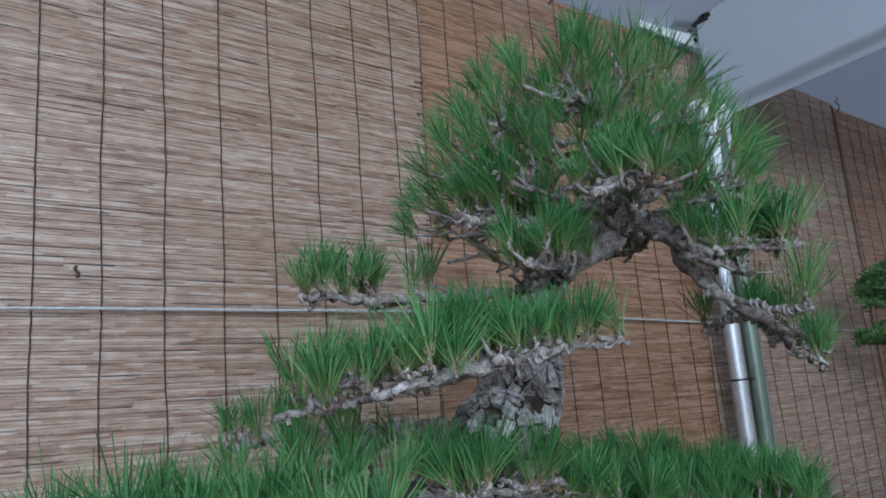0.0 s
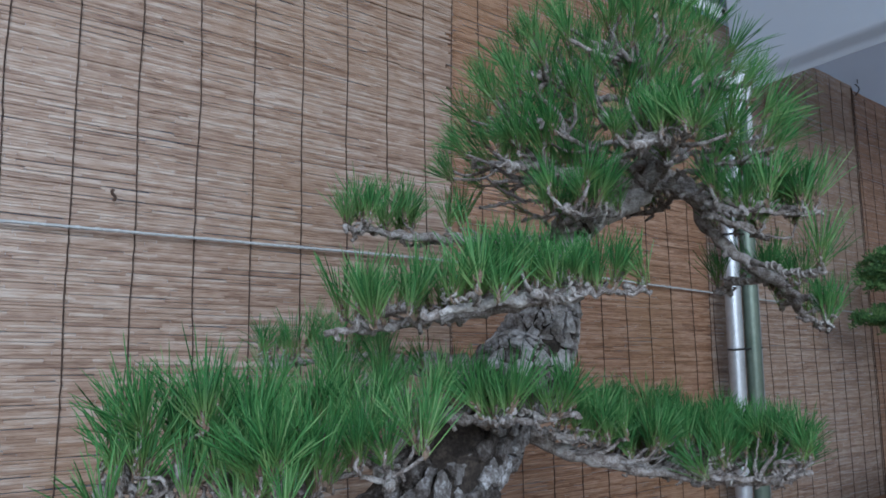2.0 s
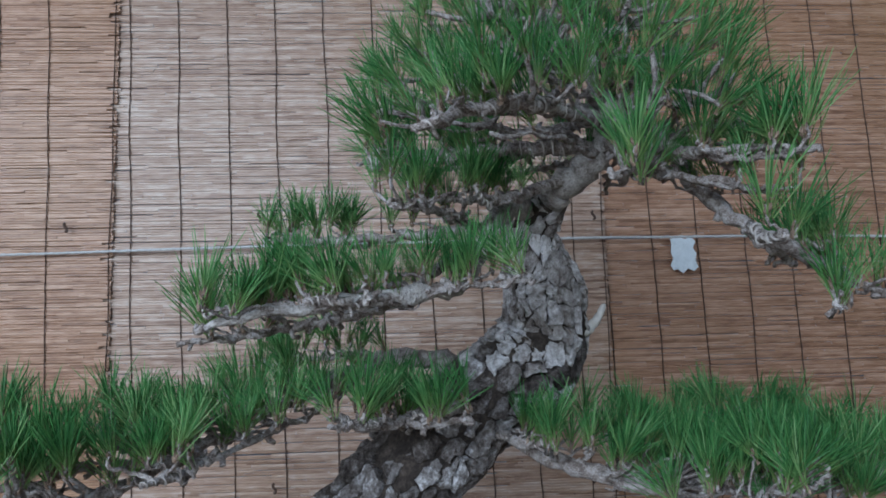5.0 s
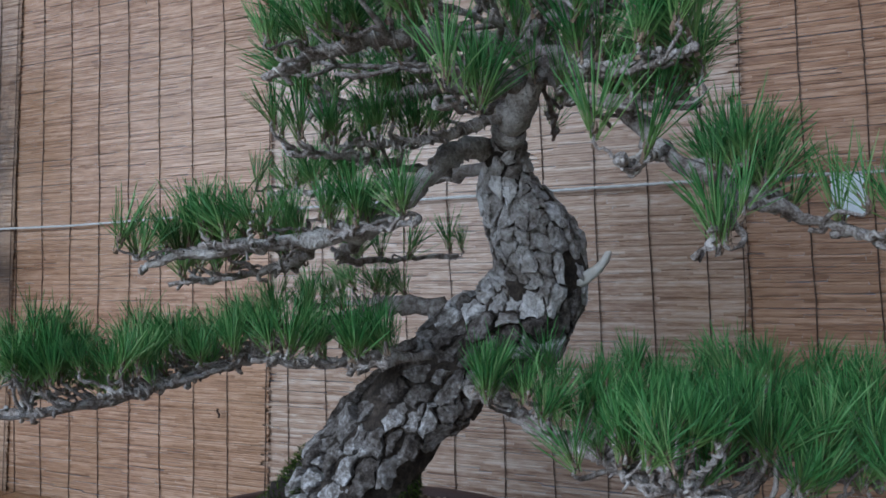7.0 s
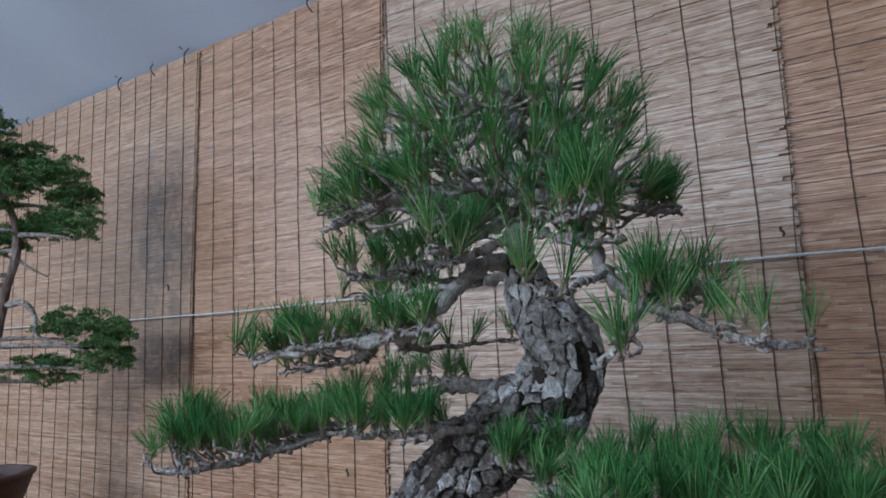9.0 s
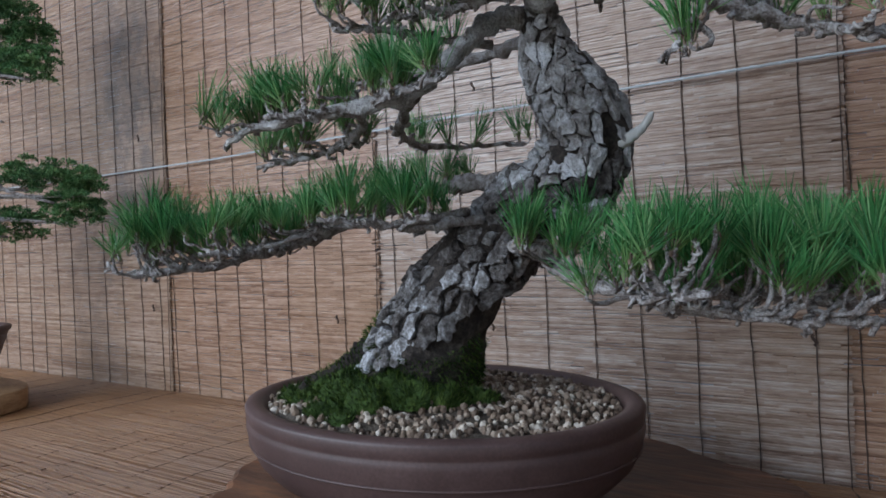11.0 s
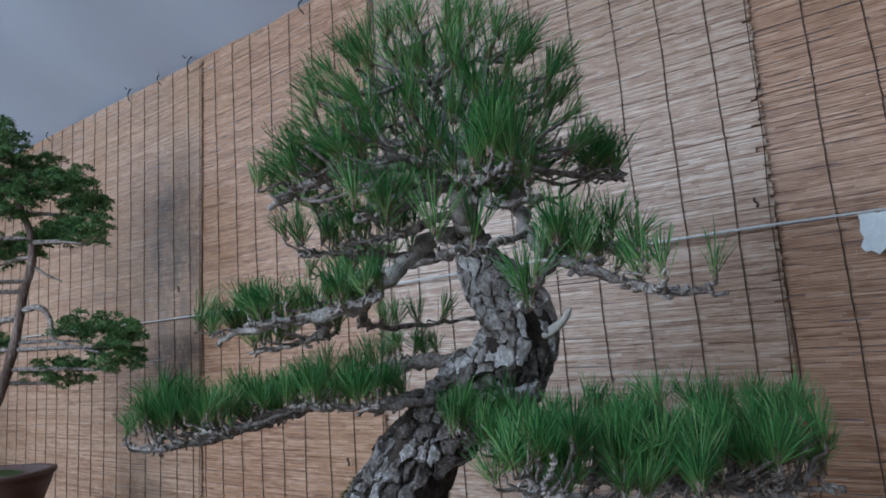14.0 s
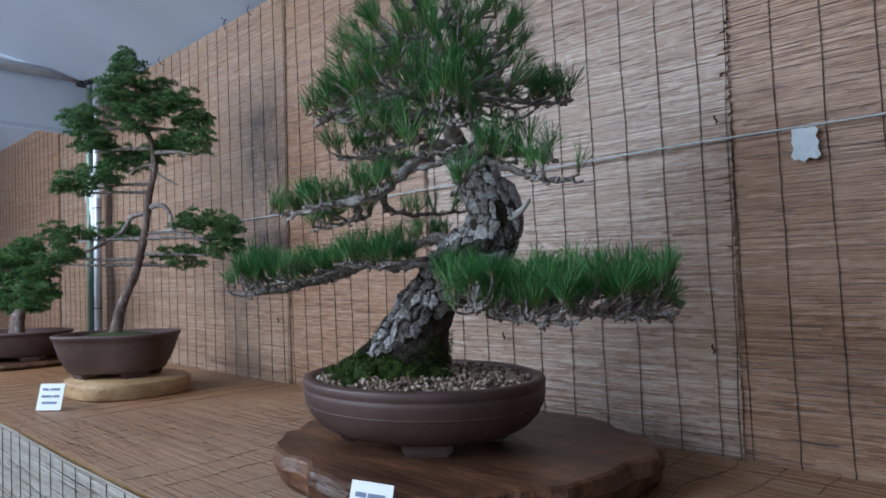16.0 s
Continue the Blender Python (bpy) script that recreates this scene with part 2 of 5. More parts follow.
def tube_data(line, sides=8, rough=0.0, seed=0.0, scale=60.0, base=0):
    T, U, V = frames_along(line)
    verts, faces = [], []
    for i, q in enumerate(line):
        for k in range(sides):
            a = 2 * math.pi * k / sides
            d = U[i] * math.cos(a) + V[i] * math.sin(a)
            r = q[3]
            if rough:
                s = q[:3] + d * r
                r *= 1 + rough * noise.noise(Vector(s * scale + seed)) + 0.5 * rough * noise.noise(Vector(s * scale * 2.7 - seed))
            verts.append(q[:3] + d * r)
    for i in range(len(line) - 1):
        for k in range(sides):
            a, b_ = i * sides + k, i * sides + (k + 1) % sides
            faces.append((base + a, base + b_, base + b_ + sides, base + a + sides))
    faces.append(tuple(base + k for k in range(sides))[::-1])
    faces.append(tuple(base + (len(line) - 1) * sides + k for k in range(sides)))
    return verts, faces


def tubes(name, lines, mat, parent=None, label="", sides=8, rough=0.0, scale=60.0, kind=""):
    V, F = [], []
    for j, ln in enumerate(lines):
        v, f_ = tube_data(np.array(ln, float), sides, rough, 7.3 * j, scale, len(V))
        V += v
        F += f_
    return link(name, V, F, mat, parent, label, True, kind)


def helix(line, wire, pitch):
    """A wire wound round a line of (x, y, z, r)."""
    T, U, V = frames_along(line)
    out, ang = [], 0.0
    for i in range(len(line) - 1):
        seg = np.linalg.norm(line[i + 1, :3] - line[i, :3])
        k = max(1, int(seg / pitch * 9))
        for j in range(k):
            t = j / k
            q = line[i] * (1 - t) + line[i + 1] * t
            ang += 2 * math.pi * seg / pitch / k
            d = U[i] * math.cos(ang) + V[i] * math.sin(ang)
            out.append((*(q[:3] + d * (q[3] + wire * 0.6)), wire))
    return np.array(out) if len(out) > 2 else None


# ---- tent, ground and table ----
WALL_Y, TABLE_Z, TOP_Z = 1.167, 0.69, 2.22
ground = part("ground", box((-60, -60, -0.3), (60, 60, 0.0)), GROUND, None, "trodden bare earth under the tent")
tagged(ground, category="ground", kind="structure")


def sheet(name, fn, nu, nv, mat, label, category, off=(0, 0, 0.004), parent=None):
    """A thin cloth: fn(u, v) gives its points."""
    V, F = [], []
    for s in (0, 1):
        for i in range(nu + 1):
            for j in range(nv + 1):
                p = fn(i / nu, j / nv)
                V.append((p[0] + s * off[0], p[1] + s * off[1], p[2] + s * off[2]))
    m = (nu + 1) * (nv + 1)
    for i in range(nu):
        for j in range(nv):
            a = i * (nv + 1) + j
            F.append((a, a + 1, a + nv + 2, a + nv + 1))
            F.append((m + a, m + a + nv + 1, m + a + nv + 2, m + a + 1))
    ob = link(name, V, F, mat, parent, label)
    return tagged(ob, category=category, kind="structure")


def roof(u, v, x0, x1):
    x, y = x0 + (x1 - x0) * u, 1.32 - 4.4 * v
    fold = 0.012 * math.sin(9 * x + 3 * y) + 0.02 * noise.noise(Vector((x * 1.3, y * 1.3, 0)))
    return (x, y, 2.20 + 1.15 * v + fold - 0.10 * math.sin(math.pi * u) * v)


POLE_L, POLE_R = -2.95, 1.79
sheet("ceiling", lambda u, v: roof(u, v, POLE_L, POLE_R), 40, 30, FABRIC, "white translucent tent roof with soft folds", "ceiling")
sheet("ceiling_west", lambda u, v: roof(u, v, POLE_L - 5.0, POLE_L - 0.03), 30, 20, FABRIC, "white roof of the neighbouring tent", "ceiling")
sheet("ceiling_east", lambda u, v: roof(u, v, POLE_R + 0.03, POLE_R + 5.0), 30, 20, FABRIC, "white roof of the adjoining tent", "ceiling")
part_wall = sheet("wall_north", lambda u, v: (-8 + 15 * u, 1.26 + 0.01 * math.sin(40 * u), 2.30 * v), 60, 4, FABRIC, "white tent side cloth behind the reed screens", "wall", (0, 0.004, 0))
for nm, x in (("wall_west", -7.9), ("wall_east", 6.9)):
    sheet(nm, lambda u, v, x=x: (x, 1.3 - 4.4 * u, 2.2 * v + 1.2 * u * v), 10, 4, FABRIC, "white cloth end wall of the tent row", "wall", (0.004, 0, 0))


def reed_screen(name, x0, x1, z0, z1, y, mat, label, seed, pitch=0.0048, strings=0.094, first=0.04, lean=-0.03, sway=0.004, bound=False, group="reed screens on the back wall"):
    """An upright screen: short reeds laid row on row, sewn with dark strings."""
    rnd = random.Random(seed)
    ob = thing(name, label, "reed screen", group)
    V, F = [], []
    slant = lambda x: 0.004 - 0.008 * (x - x0) / (x1 - x0)
    grain = 1.0 if x1 - x0 < 2 else 2.5
    z = z0
    while z < z1:
        r = pitch * rnd.uniform(0.52, 0.62)
        x = x0 + rnd.uniform(-0.002, 0.002)
        end = x1 + rnd.uniform(-0.0015, 0.0015)
        while x < end - 0.02:
            ln = min(rnd.uniform(0.035, 0.20) * grain, end - x)
            zz, dz = z + rnd.uniform(-0.0006, 0.0006), rnd.uniform(-0.0012, 0.0012)
            rr = r * rnd.uniform(0.86, 1.05)
            yy = y + rnd.uniform(-0.0012, 0.0012)
            b0 = len(V)
            for xe, ze in ((x, zz), (x + ln, zz + dz)):
                wob = sway * noise.noise(Vector((xe * 1.7, ze * 1.7, 3))) + slant(xe)
                for a in (0.5, 1.5, 2.5, 3.5, 4.5, 5.5):
                    c_, s_ = math.cos(a * math.pi / 3), math.sin(a * math.pi / 3)
                    V.append((xe, yy + wob + 0.34 * rr * c_, ze + rr * s_))
            for k in range(6):
                F.append((b0 + k, b0 + (k + 1) % 6, b0 + 6 + (k + 1) % 6, b0 + 6 + k))
            x += ln + 0.0005
        z += pitch * rnd.uniform(0.94, 1.06)
    link("reed_layer", V, F, mat, ob, smooth=False, kind="stuff")
    x = x0 + first + 0.018
    while x < x1 - 0.01:
        pts, ph = [], rnd.uniform(0, 9)
        zz = z0
        while zz <= z1:
            dx = 0.004 * noise.noise(Vector((ph, zz * 6, seed))) + 0.0015 * noise.noise(Vector((ph, zz * 60, 1)))
            wob = sway * noise.noise(Vector((x * 1.7, zz * 1.7, 3))) + slant(x)
            pts.append((x + dx + lean * (zz - z0), y + wob - pitch * 0.3 - 0.0012, zz, 0.0011))
            zz += 0.018
        tubes("string", [pts], STRING, ob, sides=4)
        x += strings * rnd.uniform(0.97, 1.03)
    for dx, r in ((0.004, 0.0016), (0.016, 0.0012)) if bound else ((0.006, 0.0010),):
        pts = [(x1 - dx + 0.004 * noise.noise(Vector((dx * 90, zz * 7, seed))), y + slant(x1) - pitch * 0.5 - 0.001, zz, r) for zz in np.arange(z0, z1, 0.02)]
        tubes("edge_cord", [pts], STRING, ob, "dark cord along the screen's edge", 5)
    return ob


edges = [(-7.8, -3.70, 0.03), (-3.85, -0.91, 0.05), (-1.13, -0.13, 0.04), (-0.35, 0.81, 0.068), (0.60, 1.74, 0.022), (1.53, 2.77, 0.05), (2.70, 6.8, 0.03)]
for i, (xa, xb, ph) in enumerate(edges):
    mat = REED_STAINED if i == 1 else (REED_OLD, REED)[i % 2]
    reed_screen("reed_screen", xa, xb, 0.64, TOP_Z + 0.006 * (i % 3), WALL_Y, mat,
                "grey-stained reed screen lapping over its neighbour" if i == 1 else "hanging screen of tan reeds sewn with dark strings" if i % 2 else "browner weathered reed screen sewn with dark strings", 10 + i, first=ph, bound=i == 5)

# ---- table with its reed covering ----
TABLE_FRONT = 0.235
table = thing("display_table", "long display table covered with brown reed matting", "table")
part("tabletop", box((-7.6, TABLE_FRONT + 0.01, TABLE_Z - 0.04), (6.6, 1.13, TABLE_Z - 0.008), 0.004), PALE_WOOD, table)
for x in (-7.0, -4.6, -2.2, 0.2, 2.6, 5.0):
    for y in (0.36, 1.02):
        part("leg", box((x - 0.025, y - 0.025, 0), (x + 0.025, y + 0.025, TABLE_Z - 0.041)), PALE_WOOD, table)


def reed_mat(name, x0, x1, y0, y1, z, mat, label, seed, pitch=0.0046):
    """Matting laid flat: reeds run along the table, strings across it."""
    rnd = random.Random(seed)
    ob = thing(name, label, "reed mat", "reed mats on the table")
    V, F = [], []
    y = y0
    while y < y1:
        x, r = x0 + rnd.uniform(-0.03, 0.03), pitch * rnd.uniform(0.38, 0.48)
        while x < x1:
            ln = rnd.uniform(0.12, 0.7)
            yy, zz, dy = y + rnd.uniform(-0.0008, 0.0008), z + rnd.uniform(0, 0.0012), rnd.uniform(-0.002, 0.002)
            b0 = len(V)
            for xe, ye in ((x, yy), (x + ln, yy + dy)):
                lift = 0.003 * noise.noise(Vector((xe * 2, ye * 2, seed)))
                for a in range(5):
                    V.append((xe, ye + r * math.cos(a * 1.2566), zz + lift + r * math.sin(a * 1.2566)))
            for k in range(5):
                F.append((b0 + k, b0 + (k + 1) % 5, b0 + 5 + (k + 1) % 5, b0 + 5 + k))
            x += ln
        y += pitch * rnd.uniform(0.92, 1.05)
    link("reed_layer", V, F, mat, ob, kind="stuff")
    x = x0 + 0.06
    while x < x1:
        ph, pts = rnd.uniform(0, 9), []
        for k in range(46):
            y = y0 + (y1 - y0) * k / 45
            lift = 0.003 * noise.noise(Vector((x * 2, y * 2, seed)))
            pts.append((x + 0.022 * noise.noise(Vector((ph, y * 7, 0))) + 0.006 * noise.noise(Vector((ph, y * 40, 0))), y, z + lift + pitch * 0.42, 0.0008))
        tubes("string", [pts], STRING, ob, sides=4)
        x += rnd.uniform(0.085, 0.115)
    return ob


reed_mat("reed_mat", -0.95, 3.2, TABLE_FRONT - 0.005, 1.15, TABLE_Z - 0.004, REED_MAT, "brown reed mat laid flat over the table", 71)
reed_mat("reed_mat", -6.0, -0.85, TABLE_FRONT - 0.005, 1.15, TABLE_Z - 0.002, REED_MAT, "brown reed mat with a lifted edge beside the screen", 72)
for i, (xa, xb) in enumerate([(-6.0, -3.4), (-3.42, -1.25), (-1.3, 0.9), (0.85, 3.2)]):
    reed_screen("table_skirt", xa, xb, 0.03, TABLE_Z - 0.006, TABLE_FRONT - 0.02 - 0.006 * (i % 2), REED_PALE, "pale grey reed screen hanging down the table front", 90 + i, pitch=0.0065, group="reed skirts on the table front")

# ---- rope along the screens ----
pts = []
for k in range(400):
    x = -5.5 + 9.2 * k / 399
    z = np.interp(x, (-5.5, -1.3, -0.7, 0.0, 0.5, 0.8, 1.2, 2.7, 3.7), (1.375, 1.344, 1.344, 1.358, 1.364, 1.367, 1.365, 1.330, 1.345))
    pts.append((x, WALL_Y - 0.019 - 0.002 * math.sin(x * 12), z, 0.0024))
rope = thing("rope", "thin white twisted rope stretched along the reed screens", "rope")
core = np.array(pts)
tubes("core", [core], ROPE, rope, sides=6)
fine = np.column_stack([np.interp(np.linspace(0, 399, 1900), np.arange(400), core[:, k]) for k in range(4)])
tubes("strand", [np.array([(q[0], q[1] + 0.0016 * math.cos(i * 1.1), q[2] + 0.0016 * math.sin(i * 1.1), 0.0017) for i, q in enumerate(fine)])], ROPE, rope, sides=4)

# ---- poles, beams and valances ----
def pole_at(x, y, name_label, top=2.26):
    ob = thing("tent_pole", name_label, "pole", "tent poles", at=(x, y, 0))
    c = lambda dx, dy, r, z0, z1: [(dx, dy, z0 + (z1 - z0) * k / 12, r) for k in range(13)]
    tubes("tube", [c(0, 0, 0.022, 0, top)], STEEL, ob, "galvanised round tube", 16)
    tubes("tube", [c(0.048, -0.024, 0.021, 0, top - 0.04)], GREEN_POLE, ob, "dark green coated tube", 16)
    tubes("tube", [c(0.094, 0.0, 0.021, 0, top - 0.02)], STEEL, ob, "galvanised round tube", 16)
    for z in (0.95, 1.195, 1.52):
        tie = [(0.047 + 0.075 * math.cos(a), -0.002 + 0.026 * math.sin(a), z + 0.004 * math.cos(a), 0.003) for a in np.linspace(0, 2 * math.pi, 30)]
        tubes("tie", [tie], BLACK, ob, "black cable tie", 5)
    if top > 2.2:
        part("cap", box((-0.03, -0.035, top - 0.01), (0.125, 0.04, top + 0.05), 0.006), BLACK, ob, "black plastic pole cap")
    return ob


pole_at(1.752, WALL_Y - 0.07, "bundled tent poles tied together before the screens", 1.98)
pole_at(POLE_L + 0.10, WALL_Y - 0.08, "bundled tent poles standing behind a potted juniper")
for x in (POLE_L + 0.03, POLE_R + 0.03):
    beam = thing("tent_beam", "grey steel tube carrying the tent roof", "beam", "tent beams")
    tubes("tube", [[(x, 1.10 - 4.2 * k / 10, 2.30 + 0.10 * k / 10, 0.03) for k in range(11)]], STEEL, beam, sides=16)
    part("bracket", box((x - 0.05, 1.04, 2.26), (x + 0.05, 1.11, 2.345), 0.008), BLACK, beam, "black corner bracket")


def valance(x0, u, v):
    """Cloth hung under a beam, its lower edge rolled."""
    z = 2.30 - 0.34 * min(v, 0.9) / 0.9
    roll = max(0.0, v - 0.8) / 0.2 * math.pi
    return (x0 + 0.012 * math.sin(9 * u + 3 * v) + 0.022 * (1 - math.cos(roll)), 1.09 - 4.1 * u, z + 0.10 * u + 0.02 * math.sin(roll))


sheet("trim_gutter", lambda u, v: valance(POLE_R, u, v), 40, 24, FABRIC, "white rain gutter cloth hung between two tents", "tent gutter", (0.003, 0, 0))
sheet("trim_gutter_west", lambda u, v: valance(POLE_L - 0.02, u, v), 40, 24, FABRIC, "white cloth valance hung under the tent beam", "tent gutter", (0.003, 0, 0))
def plastic_wrap(x, y, z, height, label):
    """A loose sheet bound round the pole tops, flaring upwards, its lower hem uneven."""
    V, F = [], []
    for i in range(15):
        for k in range(20):
            t, h = 2 * math.pi * k / 20, i / 14
            r = (0.030 + 0.030 * h) * (1 + 0.22 * noise.noise(Vector((math.cos(t) * 2, math.sin(t) * 2, h * 5 + x))))
            V.append((x + 1.35 * r * math.cos(t), y + 0.8 * r * math.sin(t), z + height * h + (0.012 * math.sin(3 * t) + 0.05 * max(0, math.cos(t))) * (i == 0)))
    for i in range(14):
        for k in range(20):
            F.append((i * 20 + k, i * 20 + (k + 1) % 20, (i + 1) * 20 + (k + 1) % 20, (i + 1) * 20 + k))
    tagged(link("plastic_wrap", V, F, WHITE, None, label), category="plastic wrap", group="plastic wraps on the poles")


plastic_wrap(1.812, WALL_Y - 0.072, 1.68, 0.32, "white plastic sheet wrapped round the pole tops")
plastic_wrap(POLE_L + 0.15, WALL_Y - 0.082, 1.38, 0.34, "white plastic sheet bound to poles behind the juniper")
plate = thing("junction_plate", "white mounting plate with a black clamp at the screen top", "bracket", at=(1.72, WALL_Y - 0.035, 2.235))
part("plate", box((-0.15, -0.004, -0.02), (0.15, 0.004, 0.05), 0.002), WHITE, plate)
part("clamp", box((-0.03, -0.05, 0.03), (0.07, -0.005, 0.10), 0.006), BLACK, plate, "black clamp")
part("bolt", box((0.11, -0.008, -0.002), (0.124, -0.0045, 0.012), 0.001), BLACK, plate)

# ties that hold the screens to the tent
for i, x in enumerate((-2.02, -1.36, -1.14, -0.97, -0.38, -0.11, 0.62, 1.22, 1.70, 2.77)):
    tie = thing("screen_tie", "black wire tie hooking the screen to the tent frame", "wire tie", "wire ties along the screen top")
    z, s = TOP_Z - 0.03, 1 if i % 2 else -1
    tubes("loop", [[(x + 0.012 * s * math.sin(k * 0.5), WALL_Y - 0.016 - 0.012 * math.sin(k * 0.8), z + 0.012 * k, 0.0022) for k in range(7)]], BLACK, tie, sides=5)
    tubes("tail", [[(x - s * 0.010 * k, WALL_Y - 0.028 - 0.004 * k, z + 0.045 + 0.010 * k, 0.0018) for k in range(6)]], BLACK, tie, sides=5)
for x, z in ((0.144, 1.415), (0.784, 1.41), (0.174, 0.918), (0.759, 0.916), (-0.25, 0.918), (-0.21, 1.40), (-1.02, 1.44), (-0.97, 0.93)):
    knot = thing("thread_knot", "short dark thread knot on the reed screen", "knot", "thread knots on the screens")
    tubes("knot", [[(x + 0.003 * math.sin(k), WALL_Y - 0.0185, z - 0.008 + 0.003 * k, 0.0026) for k in range(7)]], STRING, knot, sides=5)
bm = bmesh.new()
patch_pts = [(0.006, 0.004), (0.0, 0.014), (0.006, 0.027), (0.002, 0.040), (0.004, 0.056), (0.002, 0.066), (0.018, 0.069), (0.030, 0.065), (0.044, 0.068), (0.052, 0.060), (0.046, 0.047), (0.053, 0.036), (0.049, 0.024), (0.055, 0.010), (0.046, 0.002), (0.034, 0.007), (0.024, -0.002), (0.014, 0.006)]
lower = [bm.verts.new((0.932 + x, WALL_Y - 0.017, 1.297 + z)) for x, z in patch_pts]
face = bm.faces.new(lower)
ext_ = bmesh.ops.extrude_face_region(bm, geom=[face])
bmesh.ops.translate(bm, verts=[g for g in ext_["geom"] if isinstance(g, bmesh.types.BMVert)], vec=(0, 0.002, 0))
bmesh.ops.recalc_face_normals(bm, faces=bm.faces[:])
tagged(part("paper_scrap", bm, SCRAP, None, "torn white paper scrap stuck on the reed screen"), category="paper")


# ---- pots ----
def oval_pot(name, label, centre, a, b_, rim_z, base_z, profile, lip, feet, turn=0.0, band=0.0, power=2.0, group="bonsai pots"):
    """A lathe over an oval: profile rows are (height fraction, size factor)."""
    ob = thing(name, label, "bonsai pot", group, at=(centre[0], centre[1], base_z))
    ob.rotation_euler[2] = turn
    N, H = 96, rim_z - base_z

    def ring(sx, sy, z):
        out = []
        for k in range(N):
            t = 2 * math.pi * k / N
            c_, s_ = math.cos(t), math.sin(t)
            e = 2.0 / power
            out.append((sx * math.copysign(abs(c_) ** e, c_), sy * math.copysign(abs(s_) ** e, s_), z))
        return out
    rings = [ring(a * s, b_ * s, h * H) for h, s in profile]
    rings += [ring(a - lip * 0.5, b_ - lip * 0.5, H + 0.003), ring(a - lip, b_ - lip, H), ring(a - lip - 0.003, b_ - lip - 0.003, H - 0.03), ring((a - lip) * 0.5, (b_ - lip) * 0.5, H - 0.031)]
    V = [p for r in rings for p in r]
    F = []
    for i in range(len(rings) - 1):
        for k in range(N):
            F.append((i * N + k, i * N + (k + 1) % N, (i + 1) * N + (k + 1) % N, (i + 1) * N + k))
    F.append(tuple(range(N))[::-1])
    F.append(tuple((len(rings) - 1) * N + k for k in range(N)))
    body = link("body", V, F, CLAY, ob)
    if band:
        s = np.interp(band, [q[0] for q in profile], [q[1] for q in profile])
        line = [(*p, 0.0016) for p in ring(a * s + 0.0004, b_ * s + 0.0004, band * H)]
        tubes("raised_band", [line + line[:1]], CLAY, ob, "thin raised line round the pot", 5)
    for t in feet:
        c_, s_ = math.cos(t), math.sin(t)
        s0 = profile[0][1] * 0.86
        bm = box((-0.045, -0.018, -0.022), (0.045, 0.018, 0.006), 0.006)
        for v in bm.verts:
            v.co.x *= 1.0 + 6.0 * max(0.0, v.co.z + 0.012)
        bmesh.ops.transform(bm, matrix=Matrix.Translation((a * s0 * c_, b_ * s0 * s_, 0)) @ Matrix.Rotation(math.atan2(b_ * c_, -a * s_), 4, "Z"), verts=bm.verts[:])
        part("foot", bm, CLAY, ob)
    return ob


def live_slab(name, label, centre, a, b_, z0, z1, mat, seed, wob, crisp=False, group="wooden display slabs"):
    """A sawn slab with a wavy natural edge."""
    N = 200
    prof = [(0.0, 0.995), (0.08, 1.0), (0.5, 1.0), (0.95, 1.0), (1.0, 0.992)] if crisp else [(0.0, 0.95), (0.2, 0.98), (0.4, 0.985), (0.6, 1.0), (0.8, 0.992), (0.94, 0.985), (1.0, 0.965)]
    V, F = [], []
    for h, s in prof:
        for k in range(N):
            t = 2 * math.pi * k / N
            w = 1 + wob * noise.noise(Vector((math.cos(t) * 1.6, math.sin(t) * 1.6, seed))) + 0.25 * wob * noise.noise(Vector((math.cos(t) * 6, math.sin(t) * 6, seed + h)))
            if not crisp:  # torn, rough bark edge and a pointed end
                w += 0.10 * wob * noise.noise(Vector((math.cos(t) * 13, math.sin(t) * 13, seed + 2 * h)))
            V.append((a * s * w * math.copysign(abs(math.cos(t)) ** (0.8 if crisp or math.cos(t) > 0 else 1.15), math.cos(t)), b_ * s * w * math.copysign(abs(math.sin(t)) ** 0.8, math.sin(t)), z0 + (z1 - z0) * h))
    for i in range(len(prof) - 1):
        for k in range(N):
            F.append((i * N + k, i * N + (k + 1) % N, (i + 1) * N + (k + 1) % N, (i + 1) * N + k))
    F.append(tuple(range(N))[::-1])
    F.append(tuple((len(prof) - 1) * N + k for k in range(N)))
    ob = link(name, V, F, mat, None, label, crisp)
    ob.location = (*centre, 0)
    return tagged(ob, category="wooden slab", group=group)


POT = (0.356, 0.662)
RIM, POT_BASE = 0.890, 0.783
live_slab("wooden_slab", "dark oiled natural-edge wooden slab under the pine's pot", (0.40, 0.71), 0.395, 0.32, TABLE_Z + 0.002, 0.761, SLAB, 3.0, 0.17)
profile = [(0.0, 0.70), (0.05, 0.78), (0.18, 0.875), (0.36, 0.945), (0.55, 0.982), (0.74, 1.0), (0.80, 1.0), (0.82, 0.996), (0.845, 0.996), (0.86, 1.0), (0.97, 1.005), (1.0, 0.998)]
oval_pot("bonsai_pot", "brown unglazed oval bonsai pot on a wooden slab", POT, 0.268, 0.224, RIM, POT_BASE, profile, 0.022, (0.75, 2.4, 3.9, 5.5), 0.0, 0.55)


